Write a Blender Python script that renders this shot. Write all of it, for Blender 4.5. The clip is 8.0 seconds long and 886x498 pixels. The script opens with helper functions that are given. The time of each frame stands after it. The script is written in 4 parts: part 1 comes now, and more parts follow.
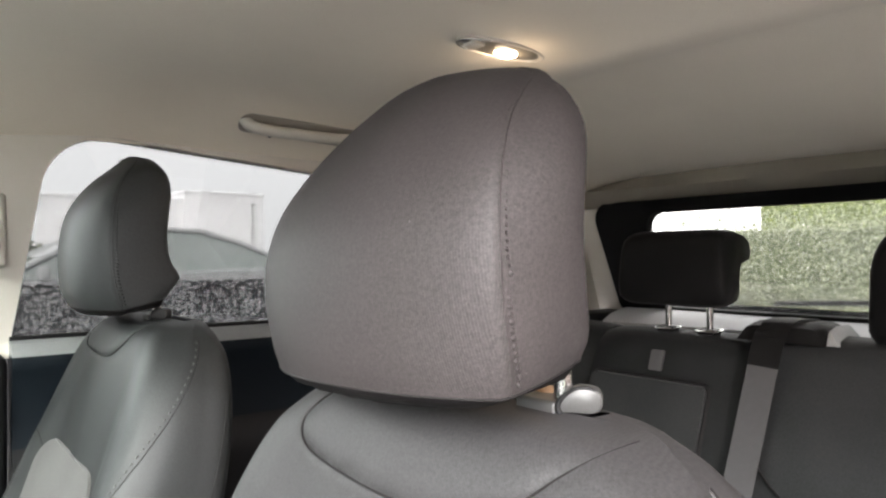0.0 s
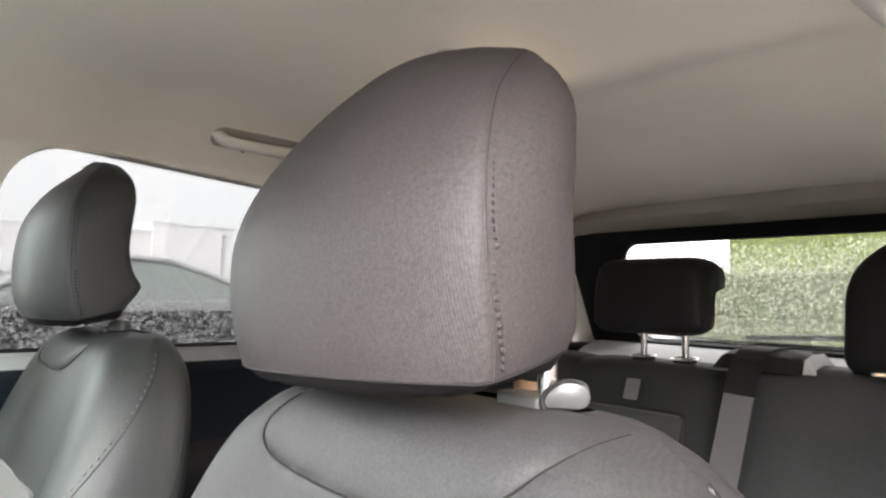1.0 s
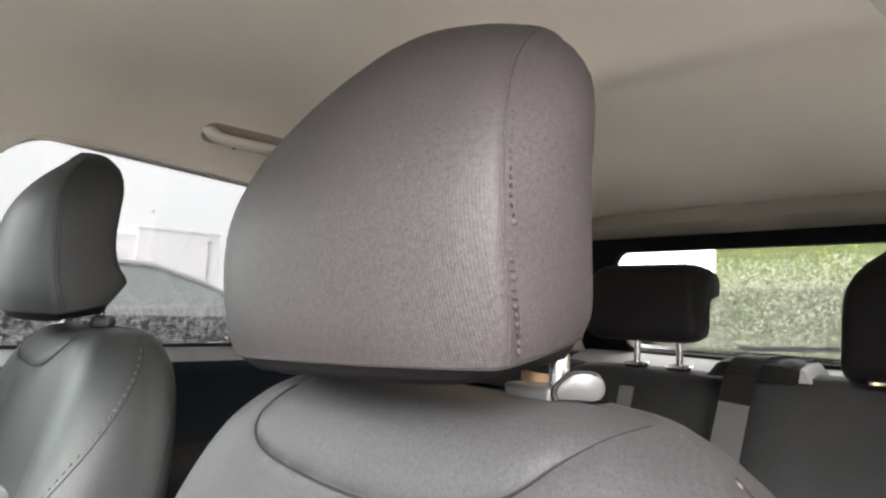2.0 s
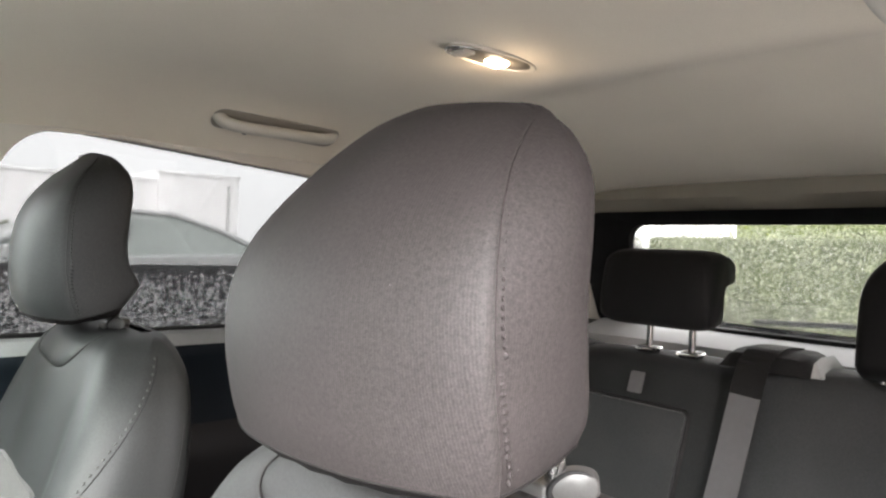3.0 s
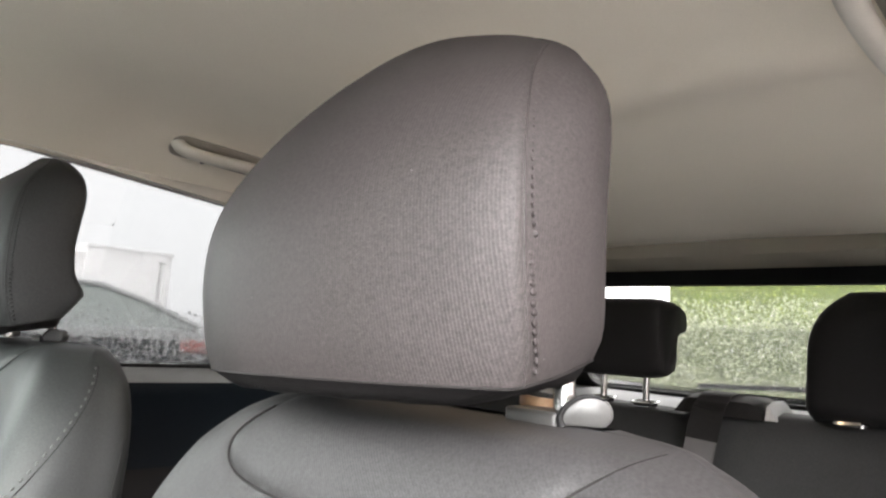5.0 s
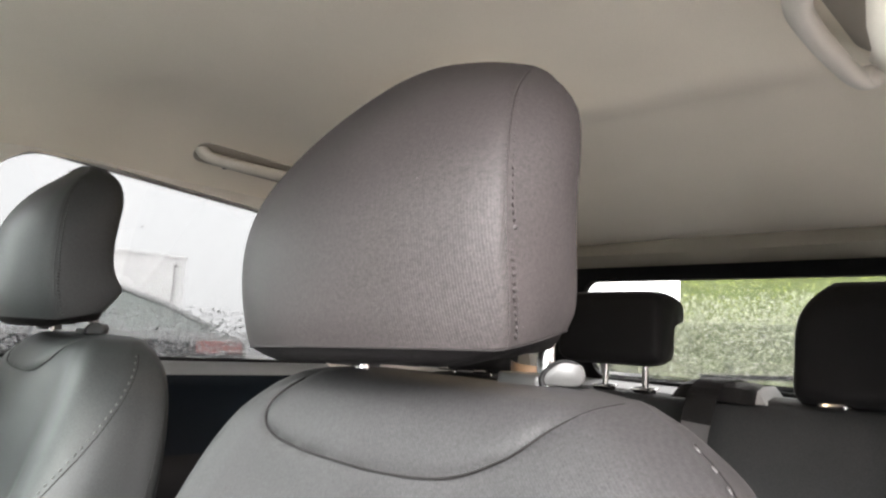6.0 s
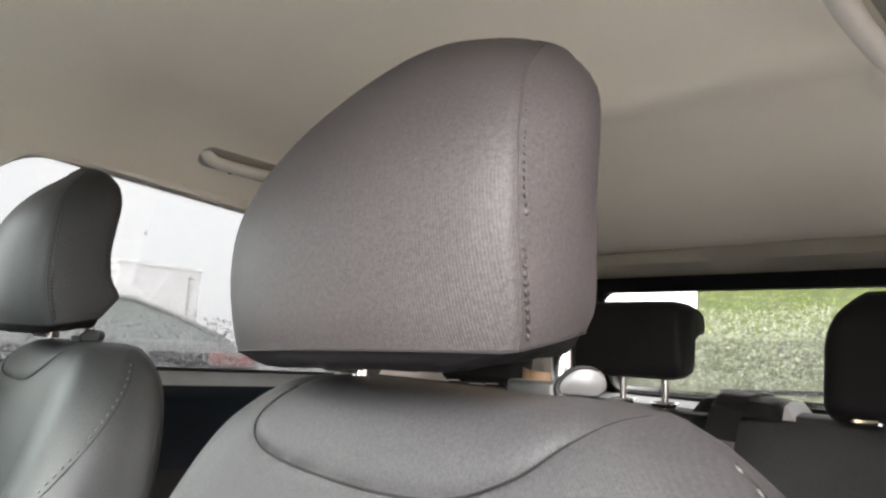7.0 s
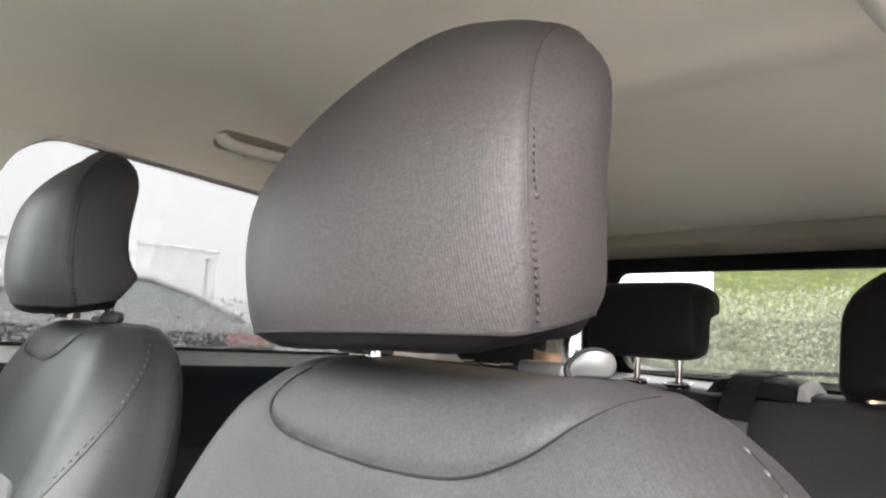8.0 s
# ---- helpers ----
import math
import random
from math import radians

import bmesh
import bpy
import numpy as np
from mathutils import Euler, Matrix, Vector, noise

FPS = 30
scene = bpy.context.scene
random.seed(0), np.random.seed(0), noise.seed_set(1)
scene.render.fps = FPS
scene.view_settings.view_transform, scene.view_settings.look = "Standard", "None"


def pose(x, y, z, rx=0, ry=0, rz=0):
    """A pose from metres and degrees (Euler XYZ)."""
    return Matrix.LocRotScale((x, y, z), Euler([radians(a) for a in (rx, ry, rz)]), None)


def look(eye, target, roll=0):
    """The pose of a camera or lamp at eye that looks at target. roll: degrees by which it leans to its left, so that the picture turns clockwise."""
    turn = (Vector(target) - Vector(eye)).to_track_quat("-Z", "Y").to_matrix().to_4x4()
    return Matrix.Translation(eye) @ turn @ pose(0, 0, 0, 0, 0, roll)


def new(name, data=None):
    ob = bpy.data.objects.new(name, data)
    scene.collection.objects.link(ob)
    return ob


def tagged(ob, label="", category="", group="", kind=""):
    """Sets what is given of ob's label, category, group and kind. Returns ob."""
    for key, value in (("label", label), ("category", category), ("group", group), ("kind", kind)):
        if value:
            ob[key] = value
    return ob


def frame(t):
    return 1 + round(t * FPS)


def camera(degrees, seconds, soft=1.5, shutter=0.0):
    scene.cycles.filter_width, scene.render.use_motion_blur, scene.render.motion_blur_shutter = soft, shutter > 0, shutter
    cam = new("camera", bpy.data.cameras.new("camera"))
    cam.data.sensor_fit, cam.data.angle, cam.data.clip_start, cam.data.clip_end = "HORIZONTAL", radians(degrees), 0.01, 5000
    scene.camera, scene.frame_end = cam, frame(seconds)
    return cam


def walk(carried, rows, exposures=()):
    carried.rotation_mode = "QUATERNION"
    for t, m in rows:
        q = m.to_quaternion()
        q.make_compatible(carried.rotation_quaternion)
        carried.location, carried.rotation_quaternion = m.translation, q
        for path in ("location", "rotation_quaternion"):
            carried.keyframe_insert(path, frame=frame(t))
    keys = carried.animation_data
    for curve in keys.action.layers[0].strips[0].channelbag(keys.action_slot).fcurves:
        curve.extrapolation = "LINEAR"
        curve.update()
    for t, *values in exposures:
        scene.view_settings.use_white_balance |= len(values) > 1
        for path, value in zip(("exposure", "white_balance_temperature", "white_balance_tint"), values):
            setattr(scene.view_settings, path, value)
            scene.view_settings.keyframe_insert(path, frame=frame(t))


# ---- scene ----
# Car interior. x: towards the car's left side, y: towards its tail, z: up, ground at 0.
cam = camera(66.0, 8.0, soft=2.3)
PATH = [
    (0, (0.731, -0.247, 1.271), (-0.829, 1.004, 1.294), -0.3),
    (0.2, (0.7235, -0.241, 1.256), (-0.818, 1.033, 1.3215), -0.1),
    (0.5, (0.716, -0.237, 1.246), (-0.807, 1.056, 1.342), 0.1),
    (1, (0.707, -0.233, 1.238), (-0.797, 1.077, 1.376), 1.0),
    (1.2, (0.699, -0.233, 1.231), (-0.794, 1.087, 1.395), 1.4),
    (2.3, (0.683, -0.227, 1.223), (-0.794, 1.111, 1.393), 2.0),
    (2.5, (0.687, -0.227, 1.231), (-0.797, 1.107, 1.37), 1.8),
    (2.7, (0.692, -0.223, 1.259), (-0.809, 1.094, 1.342), 1.8),
    (3, (0.688, -0.219, 1.309), (-0.828, 1.086, 1.306), 2.0),
    (3.2, (0.683, -0.216, 1.304), (-0.83, 1.094, 1.324), 2.1),
    (3.5, (0.67, -0.219, 1.274), (-0.802, 1.13, 1.393), 2.9),
    (4, (0.652, -0.23, 1.223), (-0.766, 1.161, 1.453), 3.7),
    (4.2, (0.653, -0.231, 1.219), (-0.749, 1.171, 1.475), 3.8),
    (5.3, (0.652, -0.233, 1.208), (-0.735, 1.184, 1.475), 3.8),
    (5.5, (0.659, -0.235, 1.202), (-0.735, 1.174, 1.464), 3.5),
    (5.8, (0.692, -0.260, 1.2), (-0.719, 1.134, 1.461), 3.4),
    (6, (0.71, -0.282, 1.2), (-0.701, 1.111, 1.464), 3.3),
    (6.5, (0.694, -0.26, 1.194), (-0.733, 1.112, 1.478), 3.4),
    (7, (0.682, -0.245, 1.194), (-0.755, 1.113, 1.496), 3.6),
    (7.5, (0.68, -0.244, 1.192), (-0.769, 1.1, 1.5), 3.9),
    (8, (0.686, -0.246, 1.195), (-0.784, 1.088, 1.438), 3.6),
]
walk(cam, [(t, look(eye, target, roll)) for t, eye, target, roll in PATH], [(0.0, 4.06, 6450, 14), (0.45, 4.29, 6450, 14), (1.0, 4.29, 6450, 14), (2.5, 4.28, 6450, 14), (8.0, 4.25, 6450, 14)])

# ---- light ----
world = bpy.data.worlds.new("overcast_sky")
scene.world = world
world.use_nodes = True
wt = world.node_tree
wt.nodes.clear()
w_out = wt.nodes.new("ShaderNodeOutputWorld")
w_bg = wt.nodes.new("ShaderNodeBackground")
w_sat = wt.nodes.new("ShaderNodeHueSaturation")
w_sky = wt.nodes.new("ShaderNodeTexSky")
w_sky.sky_type, w_sky.sun_disc = "NISHITA", False
w_sky.sun_elevation, w_sky.sun_rotation = radians(27), radians(139)
w_sky.dust_density, w_sky.air_density = 6.0, 1.0
w_sat.inputs["Saturation"].default_value = 0.10
wt.links.new(w_sky.outputs[0], w_sat.inputs["Color"])
# an even cloud layer veils the clear sky
w_cloud = wt.nodes.new("ShaderNodeMix")
w_cloud.data_type = "RGBA"
w_cloud.inputs["Factor"].default_value = 0.8
w_cloud.inputs["B"].default_value = (5.6, 5.6, 5.6, 1)
wt.links.new(w_sat.outputs[0], w_cloud.inputs["A"])
wt.links.new(w_cloud.outputs["Result"], w_bg.inputs[0])
wt.links.new(w_bg.outputs[0], w_out.inputs[0])
w_bg.inputs[1].default_value = 0.15

sun = new("sun", bpy.data.lights.new("sun", "SUN"))
sun.data.energy, sun.data.angle, sun.data.color = 0.7, radians(40), (1.0, 0.96, 0.91)
sun.matrix_world = look((2.4, -2.8, 1.9), (0, 0, 0))


# ---- materials ----
def mat(name, base, rough=0.6, vary=0.12, scale=30.0, fine=400.0, bump=0.05, metal=0.0, sheen=0.0, coat=0.0, spec=0.5, tint=None, emit=0.0):
    """A surface with two scales of variation and fine relief."""
    m = bpy.data.materials.new(name)
    m.use_nodes = True
    t = m.node_tree
    b = t.nodes["Principled BSDF"]
    co = t.nodes.new("ShaderNodeTexCoord")
    n1 = t.nodes.new("ShaderNodeTexNoise")
    n1.inputs["Scale"].default_value, n1.inputs["Detail"].default_value = scale, 4
    n2 = t.nodes.new("ShaderNodeTexNoise")
    n2.inputs["Scale"].default_value, n2.inputs["Detail"].default_value = fine, 2
    for n in (n1, n2):
        t.links.new(co.outputs["Object"], n.inputs["Vector"])
    add = t.nodes.new("ShaderNodeMath")
    add.operation = "MULTIPLY_ADD"
    add.inputs[1].default_value = 0.6
    t.links.new(n2.outputs["Fac"], add.inputs[0])
    half = t.nodes.new("ShaderNodeMath")
    half.operation, half.inputs[1].default_value = "MULTIPLY", 0.4
    t.links.new(n1.outputs["Fac"], half.inputs[0])
    t.links.new(half.outputs[0], add.inputs[2])
    ramp = t.nodes.new("ShaderNodeValToRGB")
    lo = [c * (1 - vary) for c in base]
    hi = [min(1, c * (1 + vary)) for c in (tint or base)]
    ramp.color_ramp.elements[0].position, ramp.color_ramp.elements[1].position = 0.32, 0.68
    ramp.color_ramp.elements[0].color, ramp.color_ramp.elements[1].color = (*lo, 1), (*hi, 1)
    t.links.new(add.outputs[0], ramp.inputs[0])
    t.links.new(ramp.outputs[0], b.inputs["Base Color"])
    b.inputs["Roughness"].default_value, b.inputs["Metallic"].default_value = rough, metal
    b.inputs["Sheen Weight"].default_value, b.inputs["Coat Weight"].default_value = sheen, coat
    b.inputs["Sheen Roughness"].default_value = 0.45
    b.inputs["Specular IOR Level"].default_value = spec
    if bump:
        bm_node = t.nodes.new("ShaderNodeBump")
        bm_node.inputs["Strength"].default_value, bm_node.inputs["Distance"].default_value = bump, 0.002
        t.links.new(n2.outputs["Fac"], bm_node.inputs["Height"])
        t.links.new(bm_node.outputs[0], b.inputs["Normal"])
    if emit:
        b.inputs["Emission Color"].default_value, b.inputs["Emission Strength"].default_value = (*base, 1), emit
    return m


def twill(name, base, pitch=0.0014, vary=0.16, rough=0.62, sheen=0.35, strength=0.5, spec=0.5, lint=False, slant=14, ribs_all=0.25, ribbing=1.0):
    """Woven cover cloth: fine ribs that follow the face they lie on, heathered yarn, lint and a slight wear."""
    m = mat(name, base, rough, vary, 14.0, 900.0, 0.0, sheen=sheen, spec=spec)
    t = m.node_tree
    b = t.nodes["Principled BSDF"]
    co = [n for n in t.nodes if n.type == "TEX_COORD"][0]
    ramp = [n for n in t.nodes if n.type == "VALTORGB"][0]

    def math_node(op, x, y, z=None):
        n = t.nodes.new("ShaderNodeMath")
        n.operation = op
        for k, v in enumerate((x, y, z)):
            if v is None:
                continue
            if isinstance(v, (int, float)):
                n.inputs[k].default_value = v
            else:
                t.links.new(v, n.inputs[k])
        return n.outputs[0]

    waves = []
    for turn_y, turn_z in ((slant, 0), (0, 90)):
        turn = t.nodes.new("ShaderNodeMapping")
        turn.inputs["Rotation"].default_value = (radians(slant) if turn_z else 0.0, radians(turn_y), radians(turn_z))
        wave = t.nodes.new("ShaderNodeTexWave")
        wave.inputs["Scale"].default_value = 0.314 / pitch
        wave.inputs["Distortion"].default_value, wave.inputs["Detail"].default_value = 1.2, 2
        t.links.new(co.outputs["Object"], turn.inputs[0])
        t.links.new(turn.outputs[0], wave.inputs["Vector"])
        waves.append(wave)
    sep = t.nodes.new("ShaderNodeSeparateXYZ")
    t.links.new(co.outputs["Normal"], sep.inputs[0])
    side_on = math_node("GREATER_THAN", math_node("ABSOLUTE", sep.outputs["X"], None), 0.72)
    blend = t.nodes.new("ShaderNodeMix")
    blend.data_type = "FLOAT"
    t.links.new(side_on, blend.inputs["Factor"])
    t.links.new(waves[0].outputs["Fac"], blend.inputs["A"])
    t.links.new(waves[1].outputs["Fac"], blend.inputs["B"])
    # yarn: two tones at thread size
    yarn = t.nodes.new("ShaderNodeTexNoise")
    yarn.inputs["Scale"].default_value, yarn.inputs["Detail"].default_value = 1300.0, 2
    slub = t.nodes.new("ShaderNodeTexNoise")
    slub.inputs["Scale"].default_value, slub.inputs["Detail"].default_value = 420.0, 3
    # the ribs stand out in patches where the cloth is stretched
    patch = t.nodes.new("ShaderNodeTexNoise")
    patch.inputs["Scale"].default_value, patch.inputs["Detail"].default_value = 7.0, 1
    for n in (yarn, slub, patch):
        t.links.new(co.outputs["Object"], n.inputs["Vector"])
    band = t.nodes.new("ShaderNodeMapRange")
    band.inputs["From Min"].default_value, band.inputs["From Max"].default_value = 0.42, 0.62
    band.inputs["To Min"].default_value = ribs_all
    t.links.new(patch.outputs["Fac"], band.inputs["Value"])
    ribs = math_node("MULTIPLY", math_node("MULTIPLY", band.outputs["Result"], ribbing), blend.outputs["Result"])
    grain = math_node("ADD", yarn.outputs["Fac"], slub.outputs["Fac"])
    height = math_node("MULTIPLY_ADD", grain, 0.6, ribs)
    # tone follows the weave: darker in the valleys between ribs
    tone_amount = math_node("MULTIPLY_ADD", math_node("SUBTRACT", grain, 1.0), 1.2, 1.0)
    tone_amount = math_node("MULTIPLY_ADD", math_node("SUBTRACT", ribs, 0.25), 0.28, tone_amount)
    scale = t.nodes.new("ShaderNodeVectorMath")
    scale.operation = "SCALE"
    t.links.new(ramp.outputs[0], scale.inputs[0])
    t.links.new(tone_amount, scale.inputs["Scale"])
    colour = scale.outputs[0]
    if lint:
        # scattered specks of lint
        vor = t.nodes.new("ShaderNodeTexVoronoi")
        vor.inputs["Scale"].default_value = 48.0
        t.links.new(co.outputs["Object"], vor.inputs["Vector"])
        near = math_node("LESS_THAN", vor.outputs["Distance"], 0.017)
        tone = t.nodes.new("ShaderNodeMix")
        tone.data_type = "RGBA"
        tone.inputs["B"].default_value = (0.10, 0.095, 0.095, 1)
        t.links.new(near, tone.inputs["Factor"])
        t.links.new(colour, tone.inputs["A"])
        colour = tone.outputs["Result"]
    t.links.new(colour, b.inputs["Base Color"])
    bump = t.nodes.new("ShaderNodeBump")
    bump.inputs["Strength"].default_value, bump.inputs["Distance"].default_value = strength, 0.0004
    t.links.new(height, bump.inputs["Height"])
    t.links.new(bump.outputs[0], b.inputs["Normal"])
    return m


def glass(name, tint=(1, 1, 1), film=0.0):
    """Thin pane: clear, glossy by Fresnel, with a patchy milky film of rain water."""
    m = bpy.data.materials.new(name)
    m.use_nodes = True
    t = m.node_tree
    t.nodes.clear()
    out = t.nodes.new("ShaderNodeOutputMaterial")
    clear = t.nodes.new("ShaderNodeBsdfTransparent")
    clear.inputs[0].default_value = (*tint, 1)
    milky = t.nodes.new("ShaderNodeBsdfTranslucent")
    milky.inputs[0].default_value = (0.85, 0.86, 0.86, 1)
    co = t.nodes.new("ShaderNodeTexCoord")
    n = t.nodes.new("ShaderNodeTexNoise")
    n.inputs["Scale"].default_value, n.inputs["Detail"].default_value = 9.0, 5
    t.links.new(co.outputs["Object"], n.inputs["Vector"])
    amount = t.nodes.new("ShaderNodeMath")
    amount.operation, amount.inputs[1].default_value = "MULTIPLY", 2.0 * film
    t.links.new(n.outputs["Fac"], amount.inputs[0])
    wet = t.nodes.new("ShaderNodeMixShader")
    t.links.new(amount.outputs[0], wet.inputs[0])
    t.links.new(clear.outputs[0], wet.inputs[1])
    t.links.new(milky.outputs[0], wet.inputs[2])
    gloss = t.nodes.new("ShaderNodeBsdfGlossy")
    gloss.inputs["Roughness"].default_value = 0.0
    mix = t.nodes.new("ShaderNodeMixShader")
    fres = t.nodes.new("ShaderNodeFresnel")
    fres.inputs[0].default_value = 1.45
    t.links.new(fres.outputs[0], mix.inputs[0])
    t.links.new(wet.outputs[0], mix.inputs[1])
    t.links.new(gloss.outputs[0], mix.inputs[2])
    t.links.new(mix.outputs[0], out.inputs[0])
    return m


def water(name):
    """Rain drops: they bend the light and scatter some of the sky's light through."""
    m = bpy.data.materials.new(name)
    m.use_nodes = True
    t = m.node_tree
    t.nodes.clear()
    out = t.nodes.new("ShaderNodeOutputMaterial")
    clear = t.nodes.new("ShaderNodeBsdfGlass")
    clear.inputs["IOR"].default_value, clear.inputs["Roughness"].default_value = 1.33, 0.05
    through_light = t.nodes.new("ShaderNodeBsdfTranslucent")
    through_light.inputs[0].default_value = (0.9, 0.9, 0.9, 1)
    mix = t.nodes.new("ShaderNodeMixShader")
    mix.inputs[0].default_value = 0.85
    t.links.new(clear.outputs[0], mix.inputs[1])
    t.links.new(through_light.outputs[0], mix.inputs[2])
    t.links.new(mix.outputs[0], out.inputs[0])
    return m


COVER = twill("charcoal_twill_cover", (0.0240, 0.0205, 0.0204), pitch=0.0016, vary=0.13, rough=0.60, sheen=0.0, strength=0.30, spec=0.22, lint=True, slant=5, ribs_all=0.12)
SEATCLOTH = twill("charcoal_seat_twill", (0.0206, 0.0198, 0.0203), pitch=0.0016, vary=0.13, rough=0.60, sheen=0.0, strength=0.24, spec=0.30, lint=True, slant=48, ribs_all=0.3)
# far seat: same cloth without ribs, the cool front light tinted into its base
COOL_LIT_CLOTH = twill("charcoal_cool_lit_cover", (0.0172, 0.0184, 0.0186), vary=0.14, rough=0.55, sheen=0.0, strength=0.10, spec=0.40, ribbing=0.0)
PIPE = mat("dark_piping", (0.010, 0.009, 0.009), 0.65, 0.15, 60, 900, 0.1, spec=0.15)
THREAD = mat("grey_thread", (0.045, 0.043, 0.043), 0.6, 0.15, 200, 2000, 0.2)
# headrest underside: base darkened to carry the shade beneath the hem
UNDER_SHADE = twill("underside_shade_cloth", (0.0080, 0.0072, 0.0073), sheen=0.0, rough=0.6, spec=0.10, slant=50)
INSERT = twill("ribbed_insert_cloth", (0.058, 0.056, 0.054), 0.006, 0.15, 0.75, 0.15, 0.8, spec=0.2)
REAR = twill("black_bench_cloth", (0.0055, 0.0055, 0.0057), 0.0013, 0.18, 0.6, 0.04, spec=0.12)
REAR_MID = twill("charcoal_bench_cloth", (0.0092, 0.0101, 0.0105), 0.0013, 0.18, 0.6, 0.04, spec=0.15)
REAR_GREY = twill("dark_grey_bench_cloth", (0.0180, 0.0196, 0.0202), 0.0013, 0.15, 0.6, 0.08, spec=0.2)
BELT = mat("woven_belt", (0.050, 0.050, 0.052), 0.5, 0.12, 90, 1500, 0.3)
SATIN = mat("satin_grey_button", (0.042, 0.042, 0.041), 0.38, 0.10, 60, 700, 0.03, spec=0.3)
BLACK = mat("black_plastic", (0.006, 0.006, 0.0064), 0.55, 0.2, 40, 700, 0.1, spec=0.18)
NAVY = mat("dark_blue_door_trim", (0.0056, 0.0083, 0.0112), 0.6, 0.15, 25, 500, 0.12, spec=0.08)
SILL = mat("grey_door_ledge", (0.20, 0.206, 0.208), 0.42, 0.12, 25, 500, 0.12)
LINER = mat("beige_headliner_felt", (0.80, 0.735, 0.625), 0.95, 0.05, 5, 600, 0.18, sheen=0.1)
TRIM = mat("beige_pillar_plastic", (0.66, 0.62, 0.55), 0.6, 0.04, 8, 700, 0.08)
HANDLE = mat("pale_handle_plastic", (0.62, 0.59, 0.53), 0.45, 0.04, 30, 600, 0.05)
RECESS_SHADE = mat("taupe_recess_shade", (0.32, 0.29, 0.248), 0.6, 0.05, 30, 600, 0.05)
STEEL = mat("bright_steel", (0.62, 0.615, 0.60), 0.2, 0.04, 40, 500, 0.0, metal=1.0)
GREYP = mat("grey_guide_plastic", (0.048, 0.047, 0.046), 0.40, 0.06, 60, 700, 0.06)
COPPER = mat("tan_tag", (0.35, 0.20, 0.11), 0.5, 0.15, 80, 500, 0.1)
HEADER = mat("taupe_tailgate_header", (0.34, 0.31, 0.26), 0.8, 0.05, 6, 500, 0.12)
TAIL = mat("grey_tailgate_trim", (0.45, 0.45, 0.455), 0.5, 0.06, 12, 500, 0.08)
PAINT = mat("car_body_paint", (0.10, 0.105, 0.11), 0.3, 0.05, 6, 200, 0.0, coat=0.5)
CARPET = mat("black_carpet", (0.02, 0.02, 0.021), 0.95, 0.3, 60, 900, 0.4)
GLASS = glass("wet_door_glass", (0.255, 0.258, 0.255), 0.012)
GLASS_FRONT = glass("green_tinted_glass", (0.935, 0.985, 0.955), 0.0)
GLASS_NEAR = glass("bronze_door_glass", (0.81, 0.775, 0.755), 0.0)
GLASS_TAIL = glass("wet_tailgate_glass", (0.60, 0.60, 0.586), 0.012)
WATER = water("rain_drops")
LIGHT_BLOCK = mat("brown_light_block", (0.12, 0.095, 0.085), 0.85, 0.2, 8, 120, 0.3)
LAMPGREY = mat("translucent_lamp_frame", (0.20, 0.185, 0.16), 0.35, 0.04, 30, 400, 0.03)
BULB = mat("warm_bulb_lens", (1.0, 0.72, 0.42), 0.4, 0.0, 30, 300, 0.0, emit=5.0)


# ---- building helpers ----
def thing(name, label, category, group="", kind="", at=(0, 0, 0)):
    ob = new(name)
    ob.location = at
    return tagged(ob, label, category, group, kind)


def part(name, bm, material, parent=None, label="", smooth=True, angle=50):
    """Links a bmesh as one mesh object under a thing or a part."""
    me = bpy.data.meshes.new(name)
    bmesh.ops.recalc_face_normals(bm, faces=bm.faces[:])
    bm.to_mesh(me)
    bm.free()
    me.materials.append(material)
    if smooth:
        me.shade_smooth()
        me.set_sharp_from_angle(angle=radians(angle))
    ob = new(name, me)
    ob.parent = parent
    if label:
        ob["label"] = label
    return ob


def loft(rings, closed=True, cap=True):
    """Skin over rings of equally many points."""
    bm = bmesh.new()
    rows = [[bm.verts.new(p) for p in ring] for ring in rings]
    n = len(rows[0])
    for a, b in zip(rows, rows[1:]):
        for i in range(n if closed else n - 1):
            j = (i + 1) % n
            bm.faces.new((a[i], a[j], b[j], b[i]))
    if cap and closed:
        bm.faces.new(rows[0][::-1])
        bm.faces.new(rows[-1])
    return bm


def spline(points, samples, closed=False):
    """Catmull-Rom through points."""
    pts = [Vector(p) for p in points]
    n = len(pts)
    out = []
    segs = n if closed else n - 1
    for k in range(samples):
        u = k * segs / (samples if closed else samples - 1)
        i = min(int(u), segs - 1)
        f = u - i
        g = (lambda q: pts[q % n]) if closed else (lambda q: pts[max(0, min(n - 1, q))])
        p0, p1, p2, p3 = g(i - 1), g(i), g(i + 1), g(i + 2)
        out.append(0.5 * (2 * p1 + (p2 - p0) * f + (2 * p0 - 5 * p1 + 4 * p2 - p3) * f * f + (3 * p1 - p0 - 3 * p2 + p3) * f ** 3))
    return out


def spline2(points, samples):
    return [(p.x, p.y) for p in spline([(a, b, 0) for a, b in points], samples)]


